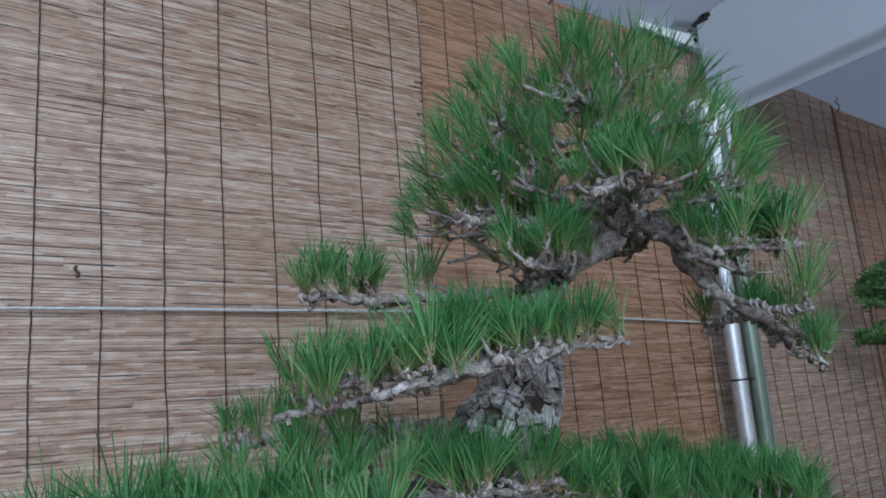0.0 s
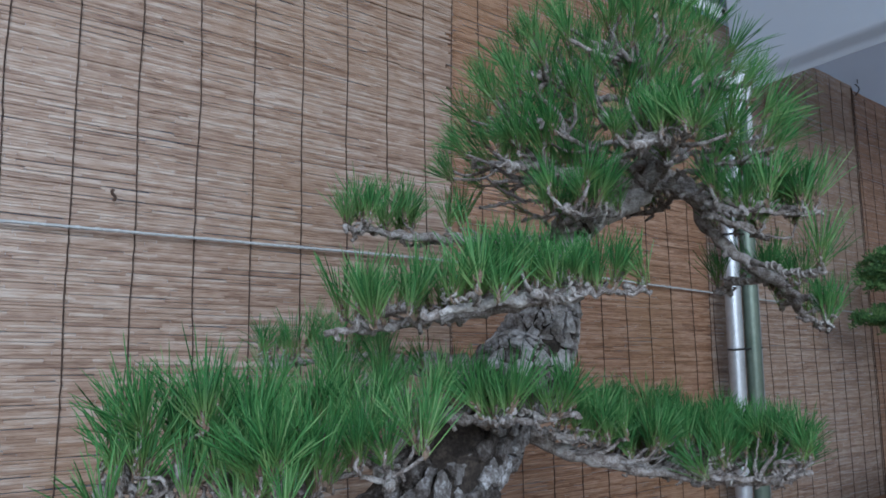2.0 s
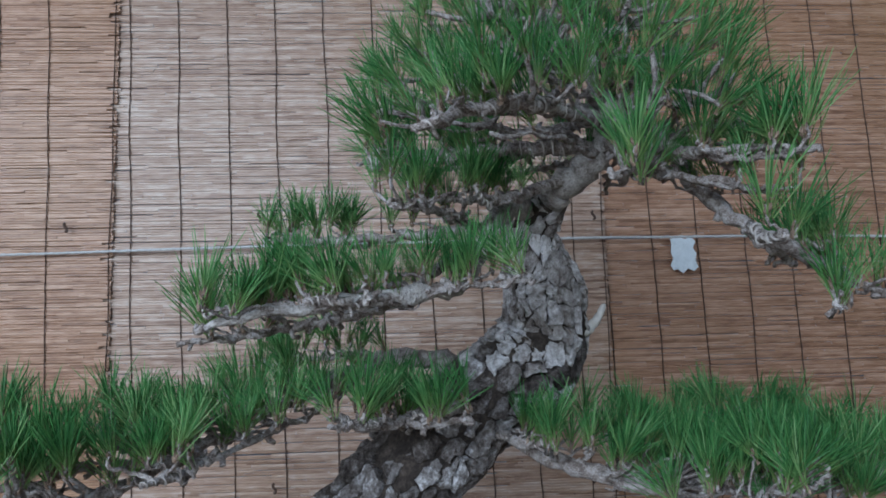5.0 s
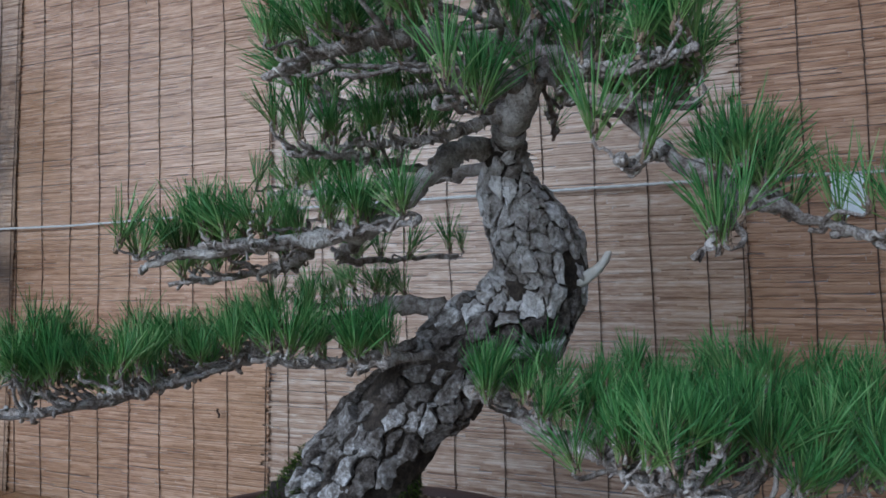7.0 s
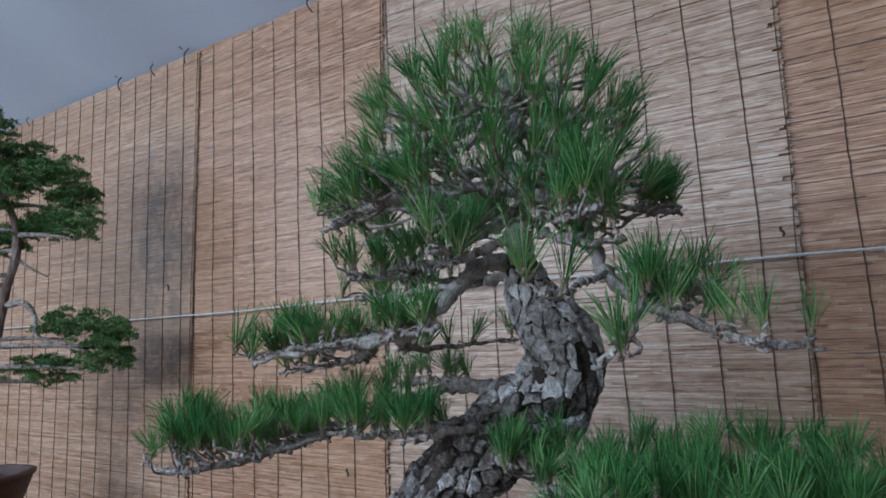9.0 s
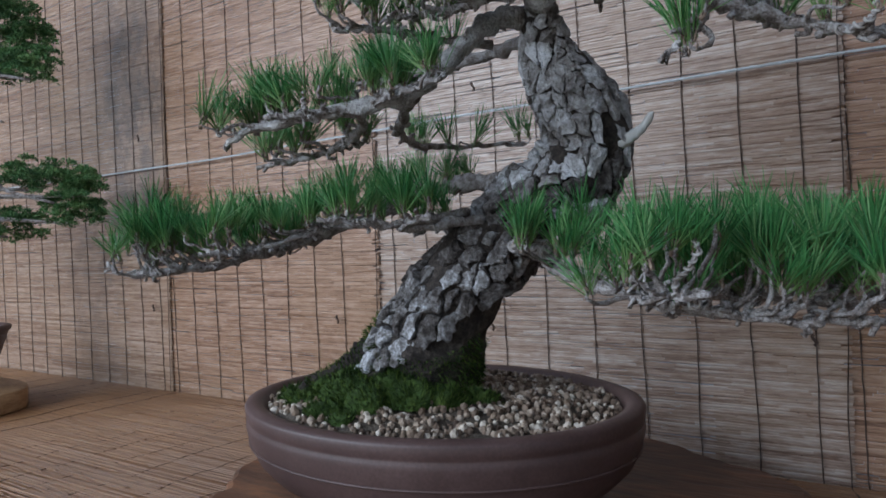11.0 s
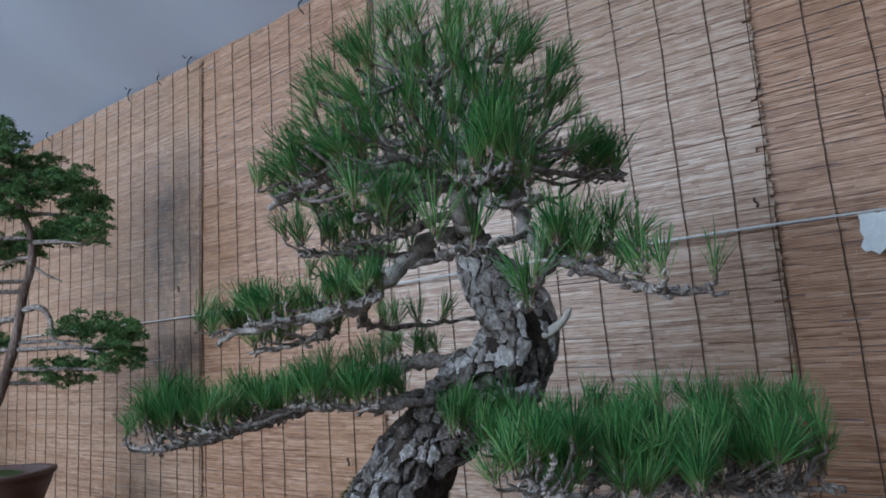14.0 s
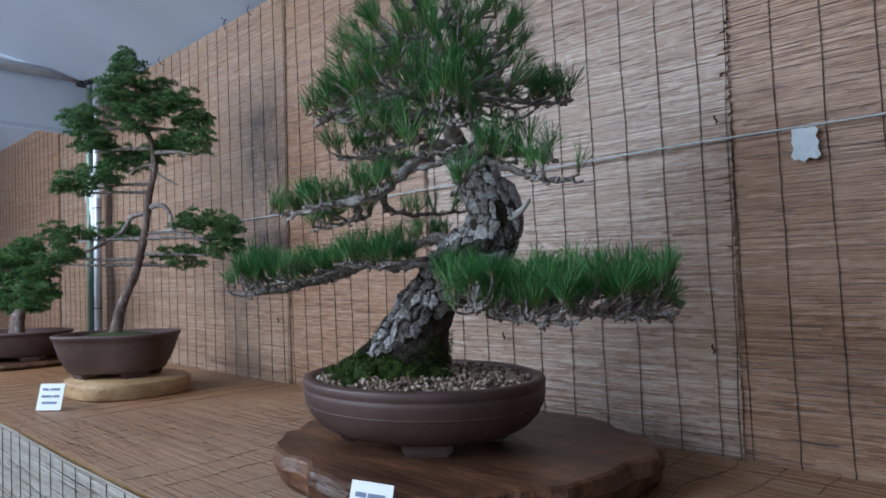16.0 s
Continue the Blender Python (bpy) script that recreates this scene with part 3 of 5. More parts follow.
# ---- pine bonsai ----
def needle_mesh(name, count, length, spread, seed, mat=None, width=0.00105, sag=0.10):
    """One tuft: needles that fan up from a bud at the origin along +z, with the bud's scaly brown sheath."""
    rnd = random.Random(seed)
    V, F = [], []
    for _ in range(count):
        az = rnd.uniform(0, 2 * math.pi)
        tilt = spread * rnd.random() ** 0.6
        ln = length * rnd.uniform(0.66, 1.08)
        d = np.array((math.sin(tilt) * math.cos(az), math.sin(tilt) * math.sin(az), math.cos(tilt)))
        side = np.cross(d, (rnd.uniform(-1, 1), rnd.uniform(-1, 1), 0.2))
        side /= np.linalg.norm(side)
        up = np.cross(side, d)
        root = np.array((math.cos(az), math.sin(az), 0)) * 0.005 * rnd.random() + np.array((0, 0, rnd.uniform(-0.008, 0.012)))
        bend = np.array((math.cos(az), math.sin(az), -0.3)) * sag * ln * rnd.uniform(-0.5, 1.2)
        b0 = len(V)
        for s, w in ((0.0, 0.75), (0.5, 1.0), (0.88, 0.7)):
            c_ = root + d * ln * s + bend * s * s
            for a in (0, 2.094, 4.189):
                V.append(c_ + (side * math.cos(a) + up * math.sin(a)) * width * 0.5 * w)
        V.append(root + d * ln + bend)
        for r in (0, 3):
            for k in range(3):
                F.append((b0 + r + k, b0 + r + (k + 1) % 3, b0 + r + 3 + (k + 1) % 3, b0 + r + 3 + k))
        for k in range(3):
            F.append((b0 + 6 + k, b0 + 6 + (k + 1) % 3, b0 + 9))
    green = len(F)
    for _ in range(9):  # scales of the bud
        az, z = rnd.uniform(0, 6.283), rnd.uniform(-0.012, 0.004)
        o = np.array((math.cos(az), math.sin(az), 0))
        t = np.array((-o[1], o[0], 0)) * 0.0018
        c_ = o * 0.0016 + np.array((0, 0, z))
        b0 = len(V)
        V += [c_ - t, c_ + t, c_ + o * 0.0016 + np.array((0, 0, 0.008)), c_ + o * 0.0022 + np.array((0, 0, 0.003))]
        F += [(b0, b0 + 1, b0 + 3), (b0 + 1, b0 + 2, b0 + 3), (b0 + 2, b0, b0 + 3), (b0, b0 + 2, b0 + 1)]
    me = bpy.data.meshes.new(name)
    me.from_pydata([tuple(v) for v in V], [], F)
    me.materials.append(mat or NEEDLE)
    me.materials.append(BUD)
    me.polygons.foreach_set("material_index", [0] * green + [1] * (len(F) - green))
    me.update()
    return me


TUFTS = [needle_mesh("needle_tuft", 26 + 4 * (i % 4), 0.045 + 0.004 * (i % 3), 0.46 + 0.09 * (i % 4), 100 + i) for i in range(12)]
SPARSE = [needle_mesh("needle_tuft", 18 + 2 * i, 0.056, 0.45 + 0.08 * i, 200 + i) for i in range(4)]

pine = thing("pine_bonsai", "wired black pine bonsai with thick plated bark in an oval pot", "bonsai tree", "bonsai trees", at=(0, 0, 0))
TRUNK = [(0.318, 0.650, 0.872, 0.100), (0.330, 0.648, 0.905, 0.086), (0.362, 0.643, 0.965, 0.070), (0.415, 0.638, 1.035, 0.056), (0.480, 0.645, 1.100, 0.051),
         (0.548, 0.660, 1.152, 0.054), (0.578, 0.655, 1.200, 0.048), (0.568, 0.630, 1.250, 0.041), (0.556, 0.602, 1.290, 0.031), (0.560, 0.577, 1.320, 0.020), (0.576, 0.545, 1.342, 0.0125)]
trunk_line = smooth_line(TRUNK, 14)
trunk = tubes("trunk", [trunk_line * np.array((1, 1, 1, 0.965))], TRUNK_BARK, pine, "dark furrowed trunk leaning up from the soil", 64, 0.14, 30.0)


def bark_plates(line, count, seed):
    """Bark broken into interlocking plates: cells of the trunk's skin, drawn in from their cracks and raised."""
    rnd = random.Random(seed)
    T, U, V = frames_along(line)
    arc = np.concatenate([[0], np.cumsum(np.linalg.norm(np.diff(line[:, :3], axis=0), axis=1))])
    rad = lambda s: float(np.interp(s, arc, line[:, 3]))

    def skin(s, a, h):
        w = Vector((s * 30, math.cos(a), math.sin(a)))
        s = s + 0.0075 * noise.noise(w * 1.6) + 0.0035 * noise.noise(w * 6.0)
        a = a + (0.0065 * noise.noise(w * 1.7 + Vector((7, 0, 0))) + 0.0040 * noise.noise(w * 5.0 + Vector((3, 0, 0))) + 0.0022 * noise.noise(w * 13.0)) / max(rad(s), 0.02)
        f_ = min(max(np.interp(s, arc, np.arange(len(arc))), 0), len(arc) - 1.001)
        i, t = int(f_), f_ - int(f_)
        q, u, v = line[i] * (1 - t) + line[i + 1] * t, U[i] * (1 - t) + U[i + 1] * t, V[i] * (1 - t) + V[i + 1] * t
        d = u * math.cos(a) + v * math.sin(a)
        p = q[:3] + d * q[3]
        lump = 1 + 0.10 * noise.noise(Vector(p * 22)) + 0.06 * noise.noise(Vector(p * 50))
        return q[:3] + d * (q[3] * lump + h), d

    seeds, tries = [], 0
    while tries < 9000:
        tries += 1
        s, a = rnd.uniform(0.05, arc[-1] - 0.012), rnd.uniform(0, 6.2832)
        p, d = skin(s, a, 0)
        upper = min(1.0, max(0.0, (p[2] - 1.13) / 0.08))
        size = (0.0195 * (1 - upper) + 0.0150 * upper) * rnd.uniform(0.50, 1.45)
        if all(((s - s2) / 1.7) ** 2 + (((a - a2 + math.pi) % 6.2832 - math.pi) * rad(s)) ** 2 > (0.5 * (size + z2)) ** 2 for s2, a2, z2, *_ in seeds):
            seeds.append((s, a, size, p, d, upper))
    made = 0
    for s, a, size, p, d, upper in seeds:
        if rnd.random() < 0.05 or d[1] > 0.5 or made >= count or p[2] < 0.965 + 0.025 * math.sin(a * 3) or p[2] > 1.316 or (d[0] > 0.55 and p[2] < 1.03):
            continue
        r = rad(s)
        gap = (0.0022 * (1 - upper) + 0.0006 * upper) * rnd.uniform(0.25, 1.7)
        poly = [np.array(c_) * size for c_ in ((-2.2, -1.1), (2.2, -1.1), (2.2, 1.1), (-2.2, 1.1))]
        for s2, a2, z2, *_ in seeds:
            o = np.array((s2 - s, ((a2 - a + math.pi) % 6.2832 - math.pi) * r))
            if 0 < abs(o[0]) < 0.08 and abs(o[1]) < 0.07:
                w = np.array((o[0] / 2.9, o[1]))  # plates run lengthwise
                lim = 0.5 * w.dot(o) - gap * np.linalg.norm(w)
                out = []
                for i in range(len(poly)):
                    e, g = poly[i], poly[(i + 1) % len(poly)]
                    de, dg = w.dot(e) - lim, w.dot(g) - lim
                    if de <= 0:
                        out.append(e)
                    if de * dg < 0:
                        out.append(e + (g - e) * de / (de - dg))
                poly = out
                if len(poly) < 3:
                    break
        if len(poly) < 3:
            continue
        edge = []
        for i in range(len(poly)):
            e, g = poly[i], poly[(i + 1) % len(poly)]
            k = max(1, int(np.linalg.norm(g - e) / 0.0038))
            edge += [e + (g - e) * j / k for j in range(k)]
        mid = sum(edge) / len(edge)
        edge = [mid + (e - mid) * (1 + 0.22 * noise.noise(Vector((e[0] * 260, e[1] * 260, s * 90))) + rnd.uniform(-0.11, 0.05)) for e in edge]
        high = (0.0066 * (1 - upper) + 0.0030 * upper) * rnd.uniform(0.35, 1.5)
        tx, ty = rnd.uniform(-0.26, 0.12), rnd.uniform(-0.30, 0.30)
        V_, n_ = [], len(edge)
        for f_, base in ((1.04, -0.006), (1.0, high * 0.55), (0.80, high * 0.95), (0.42, high)):
            for e in edge:
                q = mid + (e - mid) * f_
                h = base
                if base > 0:
                    h += tx * q[0] + ty * q[1] + 0.0022 * noise.noise(Vector((q[0] * 130 + s * 50, q[1] * 260, a * 9)))
                V_.append(tuple(skin(s + q[0], a + q[1] / r, h)[0]))
        V_.append(tuple(skin(s + mid[0], a + mid[1] / r, high)[0]))
        F_ = [(j * n_ + k, j * n_ + (k + 1) % n_, (j + 1) * n_ + (k + 1) % n_, (j + 1) * n_ + k) for j in range(3) for k in range(n_)]
        F_ += [(3 * n_ + k, 3 * n_ + (k + 1) % n_, 4 * n_) for k in range(n_)]
        bm = bmesh.new()
        vs = [bm.verts.new(v) for v in V_]
        for f_ in F_:
            bm.faces.new([vs[i] for i in f_])
        bmesh.ops.recalc_face_normals(bm, faces=bm.faces[:])
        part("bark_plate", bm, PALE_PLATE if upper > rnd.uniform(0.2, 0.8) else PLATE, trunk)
        made += 1


def branch(name, rows, wire=True, sides=9, label="", per=6, rough=0.45, mat=None):
    """A limb as a part of the pine, with wire wound round it."""
    ln = smooth_line(rows, per)
    rnd = random.Random(int(1000 * abs(rows[-1][0] + rows[-1][2])))
    for i in range(2, len(ln) - 1):
        ln[i, :3] += np.array([rnd.uniform(-1, 1) for _ in range(3)]) * 0.0030
        ln[i, 3] *= rnd.uniform(0.72, 1.25)
    ob = tubes(name, [ln], mat or TWIG, pine, label, sides, rough, 110.0)
    if wire and rnd.random() < 0.25:
        h = helix(ln[2:], rnd.uniform(0.0008, 0.0013), rnd.uniform(0.008, 0.015))
        if h is not None:
            tubes("wire", [h], WIRE, ob, "grey training wire", 5)
    return ob, ln


def tuft(parent, p, lean, rnd, size=1.0, sparse=False, name="needle_tuft"):
    me = (SPARSE if sparse else TUFTS)[rnd.randrange(4 if sparse else 12)]
    ob = new(name, me)
    z = Vector(lean).normalized()
    q = z.to_track_quat("Z", "Y").to_matrix().to_4x4()
    s = size * rnd.uniform(0.74, 1.16)
    ob.matrix_world = Matrix.Translation(p) @ q @ Matrix.Rotation(rnd.uniform(0, 6.28), 4, "Z") @ Matrix.Diagonal((s, s, s, 1))
    ob.parent = parent


def twigs_with_tufts(parent, spots, origin_line, rnd, size=1.0, out=0.25, sparse=0.0, wire=True):
    """Short crooked twigs from the limb to each spot, a tuft of needles at each end."""
    lines, wires = [], []
    P = origin_line[:, :3]
    for p in spots:
        p = np.array(p, float)
        k = int(np.argmin(np.linalg.norm(P - p, axis=1)))
        k = max(0, k - 2)
        a = P[k]
        mid = (a + p) / 2 + np.array((rnd.uniform(-1, 1), rnd.uniform(-1, 1), rnd.uniform(-1.2, 0.4))) * 0.010
        r = rnd.uniform(0.0010, 0.0018)
        ln = smooth_line([(*a, r * 1.5), (*mid, r * 1.2), (*(p - np.array((0, 0, 0.008))), r), (*(p + np.array((0, 0, 0.004))), r * 0.9)], 4)
        for i in range(1, len(ln) - 1):
            ln[i, :3] += np.array([rnd.uniform(-1, 1) for _ in range(3)]) * 0.0015
        lines.append(ln)
        if wire and rnd.random() < 0.12:
            h = helix(ln, 0.0012, 0.007)
            if h is not None:
                wires.append(h)
        d = p - a
        lean = (d[0] * out * 12 + rnd.uniform(-0.5, 0.5), d[1] * out * 12 + rnd.uniform(-0.5, 0.5), 1.0)
        tuft(parent, p, lean, rnd, size, rnd.random() < sparse)
    for _ in range(int(len(spots) * 1.3)):
        k = rnd.randrange(len(P) // 4, len(P))
        d = np.array((rnd.uniform(-1, 1), rnd.uniform(-1, 1), rnd.uniform(-0.7, 0.8)))
        d *= rnd.uniform(0.005, 0.014) / (np.linalg.norm(d) + 1e-6)
        r = rnd.uniform(0.0012, 0.0030)
        bendy = np.array([rnd.uniform(-1, 1) for _ in range(3)]) * 0.006
        lines.append(smooth_line([(*P[k], r * 1.3), (*(P[k] + d * 0.5 + bendy), r), (*(P[k] + d), r * 0.8)], 4))
    tubes("twig", lines, TWIG, parent, "knobbly grey twigs", 6, 0.55, 170.0, "stuff")
    if wires:
        tubes("twig_wire", wires, WIRE, parent, "thin training wire", 4, kind="stuff")


def spots_along(line, count, width, rnd, lo=0.25, up=0.012, jitter=0.012, drop=0.0, rise=0.0):
    out = []
    for _ in range(count):
        t = (lo + (1 - lo) * rnd.random() ** 0.85) * (len(line) - 1)
        i = int(min(t, len(line) - 2))
        p = line[i, :3] + (line[i + 1, :3] - line[i, :3]) * (t - i)
        tan = line[min(i + 1, len(line) - 1), :3] - line[max(i - 1, 0), :3]
        side = np.array((-tan[1], tan[0], 0))
        side /= np.linalg.norm(side) + 1e-9
        off = rnd.uniform(-1, 1)
        out.append(p + side * off * width + np.array((rnd.uniform(-1, 1), rnd.uniform(-1, 1), 0)) * jitter + np.array((0, 0, up - drop * abs(off) + rnd.uniform(-0.006, 0.010) + rise * rnd.random())))
    return out


def limb(rows, count, width, seed, name="branch", lo=0.25, up=0.012, size=1.0, out=0.12, sparse=0.0, label="", wire=True, drop=0.0, rise=0.0, mat=None):
    rnd = random.Random(seed)
    ob, ln = branch(name, [(x, y, z, r * 0.66) for x, y, z, r in rows], wire, label=label, mat=mat)
    if count:
        twigs_with_tufts(ob, spots_along(ln, count, width, rnd, lo, up, drop=drop, rise=rise), ln, rnd, size, out, sparse, wire)
    return ob, ln


# low limb over the pot's left rim, a flat pad
limb([(0.47, 0.655, 1.155, 0.020), (0.415, 0.668, 1.168, 0.018), (0.36, 0.655, 1.155, 0.014), (0.30, 0.625, 1.135, 0.012), (0.23, 0.56, 1.098, 0.010), (0.17, 0.48, 1.075, 0.009), (0.13, 0.41, 1.062, 0.007), (0.09, 0.40, 1.064, 0.004)], 34, 0.040, 1, lo=0.40, up=0.014, rise=0.026, size=0.92, label="low drooping limb with a flat pad of needles")
limb([(0.25, 0.58, 1.105, 0.008), (0.20, 0.56, 1.09, 0.007), (0.14, 0.51, 1.082, 0.005), (0.10, 0.46, 1.078, 0.004)], 18, 0.038, 2, lo=0.1, up=0.012, rise=0.026, size=0.92)
limb([(0.36, 0.655, 1.15, 0.008), (0.33, 0.585, 1.125, 0.006), (0.29, 0.53, 1.108, 0.005), (0.24, 0.47, 1.092, 0.004)], 15, 0.035, 3, lo=0.15, up=0.018, size=0.9)
limb([(0.40, 0.67, 1.165, 0.008), (0.36, 0.71, 1.17, 0.006), (0.30, 0.73, 1.165, 0.005), (0.24, 0.72, 1.16, 0.004)], 13, 0.03, 4, lo=0.2, up=0.012, size=0.85)
limb([(0.09, 0.40, 1.064, 0.004), (0.05, 0.405, 1.066, 0.0035), (0.022, 0.412, 1.074, 0.003)], 1, 0.002, 5, lo=0.95, up=0.004, size=0.95)
limb([(0.15, 0.43, 1.068, 0.006), (0.11, 0.43, 1.078, 0.005), (0.07, 0.44, 1.086, 0.004), (0.035, 0.45, 1.090, 0.003)], 12, 0.032, 41, lo=0.15, up=0.010, rise=0.022, size=0.92)
limb([(0.30, 0.62, 1.13, 0.007), (0.24, 0.62, 1.115, 0.006), (0.17, 0.59, 1.10, 0.005), (0.12, 0.54, 1.092, 0.003)], 15, 0.034, 42, lo=0.15, up=0.012, rise=0.024, size=0.92)
limb([(0.47, 0.60, 1.115, 0.009), (0.43, 0.56, 1.108, 0.008), (0.385, 0.545, 1.110, 0.006), (0.345, 0.535, 1.114, 0.004)], 6, 0.012, 51, lo=0.2, up=0.010)
limb([(0.13, 0.50, 1.085, 0.006), (0.09, 0.48, 1.090, 0.005), (0.06, 0.465, 1.092, 0.004), (0.04, 0.465, 1.094, 0.003)], 11, 0.030, 52, lo=0.2, up=0.010, rise=0.030, size=0.95)
limb([(0.24, 0.50, 1.092, 0.006), (0.225, 0.45, 1.085, 0.005), (0.205, 0.41, 1.084, 0.003)], 7, 0.026, 53, lo=0.2, up=0.010, rise=0.020, size=0.9)
# short twigs before the trunk's bend
limb([(0.45, 0.60, 1.125, 0.008), (0.41, 0.53, 1.112, 0.007), (0.375, 0.485, 1.114, 0.006), (0.345, 0.456, 1.118, 0.004)], 6, 0.018, 55, lo=0.45, up=0.008, size=0.9)
limb([(0.41, 0.53, 1.112, 0.006), (0.435, 0.50, 1.112, 0.005), (0.468, 0.49, 1.118, 0.004)], 4, 0.012, 56, lo=0.4, up=0.008, size=0.92)
# middle limb towards the left
limb([(0.555, 0.590, 1.312, 0.020), (0.532, 0.562, 1.326, 0.018), (0.510, 0.542, 1.314, 0.017), (0.490, 0.512, 1.282, 0.014), (0.464, 0.480, 1.243, 0.012), (0.40, 0.445, 1.228, 0.011), (0.311, 0.410, 1.217, 0.008), (0.25, 0.418, 1.204, 0.004)], 17, 0.03, 6, lo=0.58, up=0.014, label="pale middle limb bent down and wired", mat=PALE_BARK)
limb([(0.42, 0.455, 1.230, 0.008), (0.37, 0.50, 1.215, 0.008), (0.32, 0.525, 1.208, 0.007), (0.26, 0.52, 1.196, 0.006), (0.20, 0.505, 1.19, 0.004)], 16, 0.032, 7, lo=0.25, up=0.016)
limb([(0.464, 0.482, 1.242, 0.009), (0.41, 0.53, 1.228, 0.009), (0.37, 0.58, 1.222, 0.008), (0.345, 0.66, 1.220, 0.007), (0.375, 0.752, 1.226, 0.006), (0.425, 0.81, 1.230, 0.003)], 7, 0.010, 8, lo=0.5, up=0.010, size=0.95)
limb([(0.47, 0.53, 1.275, 0.007), (0.42, 0.46, 1.235, 0.006), (0.37, 0.42, 1.222, 0.005), (0.33, 0.40, 1.222, 0.004)], 9, 0.025, 9, lo=0.4, up=0.016, size=0.9)
limb([(0.38, 0.45, 1.225, 0.007), (0.42, 0.455, 1.232, 0.006), (0.47, 0.450, 1.236, 0.005), (0.52, 0.440, 1.24, 0.003)], 9, 0.022, 31, lo=0.15, up=0.012, size=0.92)
limb([(0.44, 0.60, 1.125, 0.007), (0.42, 0.585, 1.118, 0.005), (0.385, 0.590, 1.118, 0.004)], 3, 0.012, 33, lo=0.3, up=0.010, size=0.85)
# limb towards the screen on the left
limb([(0.55, 0.60, 1.31, 0.012), (0.48, 0.62, 1.31, 0.010), (0.40, 0.615, 1.302, 0.008), (0.33, 0.60, 1.297, 0.006), (0.27, 0.60, 1.298, 0.004)], 15, 0.028, 10, lo=0.35, up=0.014, size=0.95)
limb([(0.50, 0.575, 1.305, 0.008), (0.46, 0.50, 1.305, 0.006), (0.43, 0.45, 1.305, 0.005), (0.40, 0.43, 1.306, 0.004)], 12, 0.03, 11, lo=0.35, up=0.014, size=0.95)
# leader and the limb that comes down on the right
leader_rows = [(0.561, 0.572, 1.326, 0.016), (0.573, 0.548, 1.340, 0.0150), (0.602, 0.502, 1.362, 0.0130), (0.612, 0.485, 1.395, 0.0120), (0.597, 0.480, 1.440, 0.008), (0.600, 0.490, 1.490, 0.006), (0.585, 0.500, 1.545, 0.004)]
leader_ob, leader = branch("leader", leader_rows, False, 12, "pale smooth upper trunk", rough=0.22, mat=PALE_BARK)
limb([(0.61, 0.485, 1.385, 0.014), (0.655, 0.480, 1.378, 0.013), (0.682, 0.482, 1.345, 0.013), (0.71, 0.455, 1.295, 0.011), (0.755, 0.42, 1.255, 0.009), (0.80, 0.43, 1.235, 0.007), (0.85, 0.435, 1.215, 0.005), (0.90, 0.448, 1.210, 0.003)], 15, 0.032, 12, lo=0.55, up=0.014, size=1.0, out=0.1, sparse=0.6, label="bare pale limb dropping to a sparse side branch")
limb([(0.76, 0.42, 1.252, 0.006), (0.762, 0.385, 1.235, 0.005), (0.75, 0.37, 1.212, 0.004), (0.738, 0.368, 1.202, 0.003)], 4, 0.022, 13, lo=0.5, up=0.008, size=0.95, sparse=0.8, wire=False)
limb([(0.74, 0.43, 1.265, 0.007), (0.775, 0.50, 1.27, 0.006), (0.81, 0.525, 1.255, 0.004)], 5, 0.03, 14, lo=0.3, up=0.014, size=1.0, sparse=0.6)
limb([(0.72, 0.44, 1.285, 0.006), (0.70, 0.38, 1.265, 0.005), (0.695, 0.345, 1.262, 0.004)], 2, 0.02, 15, lo=0.4, up=0.01, size=1.05, sparse=0.5)
limb([(0.62, 0.48, 1.375, 0.009), (0.66, 0.43, 1.350, 0.007), (0.70, 0.395, 1.335, 0.005), (0.735, 0.375, 1.335, 0.003)], 8, 0.03, 29, lo=0.35, up=0.012, sparse=0.3)
limb([(0.66, 0.48, 1.375, 0.007), (0.71, 0.56, 1.37, 0.006), (0.73, 0.63, 1.375, 0.004), (0.73, 0.69, 1.39, 0.003)], 10, 0.03, 30, lo=0.35, up=0.012)
limb([(0.61, 0.485, 1.375, 0.010), (0.605, 0.43, 1.345, 0.008), (0.588, 0.38, 1.318, 0.006), (0.57, 0.355, 1.312, 0.004)], 5, 0.02, 57, lo=0.45, up=0.010, size=1.0)
limb([(0.66, 0.43, 1.350, 0.007), (0.70, 0.405, 1.345, 0.006), (0.745, 0.395, 1.345, 0.004)], 3, 0.015, 58, lo=0.6, up=0.008, size=1.1)
# open tier between the middle limb and the crown
limb([(0.585, 0.530, 1.348, 0.009), (0.53, 0.505, 1.330, 0.007), (0.48, 0.480, 1.318, 0.006), (0.44, 0.462, 1.316, 0.004)], 9, 0.03, 63, lo=0.3, up=0.010, size=0.95)
limb([(0.615, 0.482, 1.372, 0.008), (0.655, 0.445, 1.335, 0.007), (0.70, 0.425, 1.318, 0.005), (0.74, 0.430, 1.312, 0.003)], 8, 0.03, 64, lo=0.3, up=0.010, size=0.95, sparse=0.4)
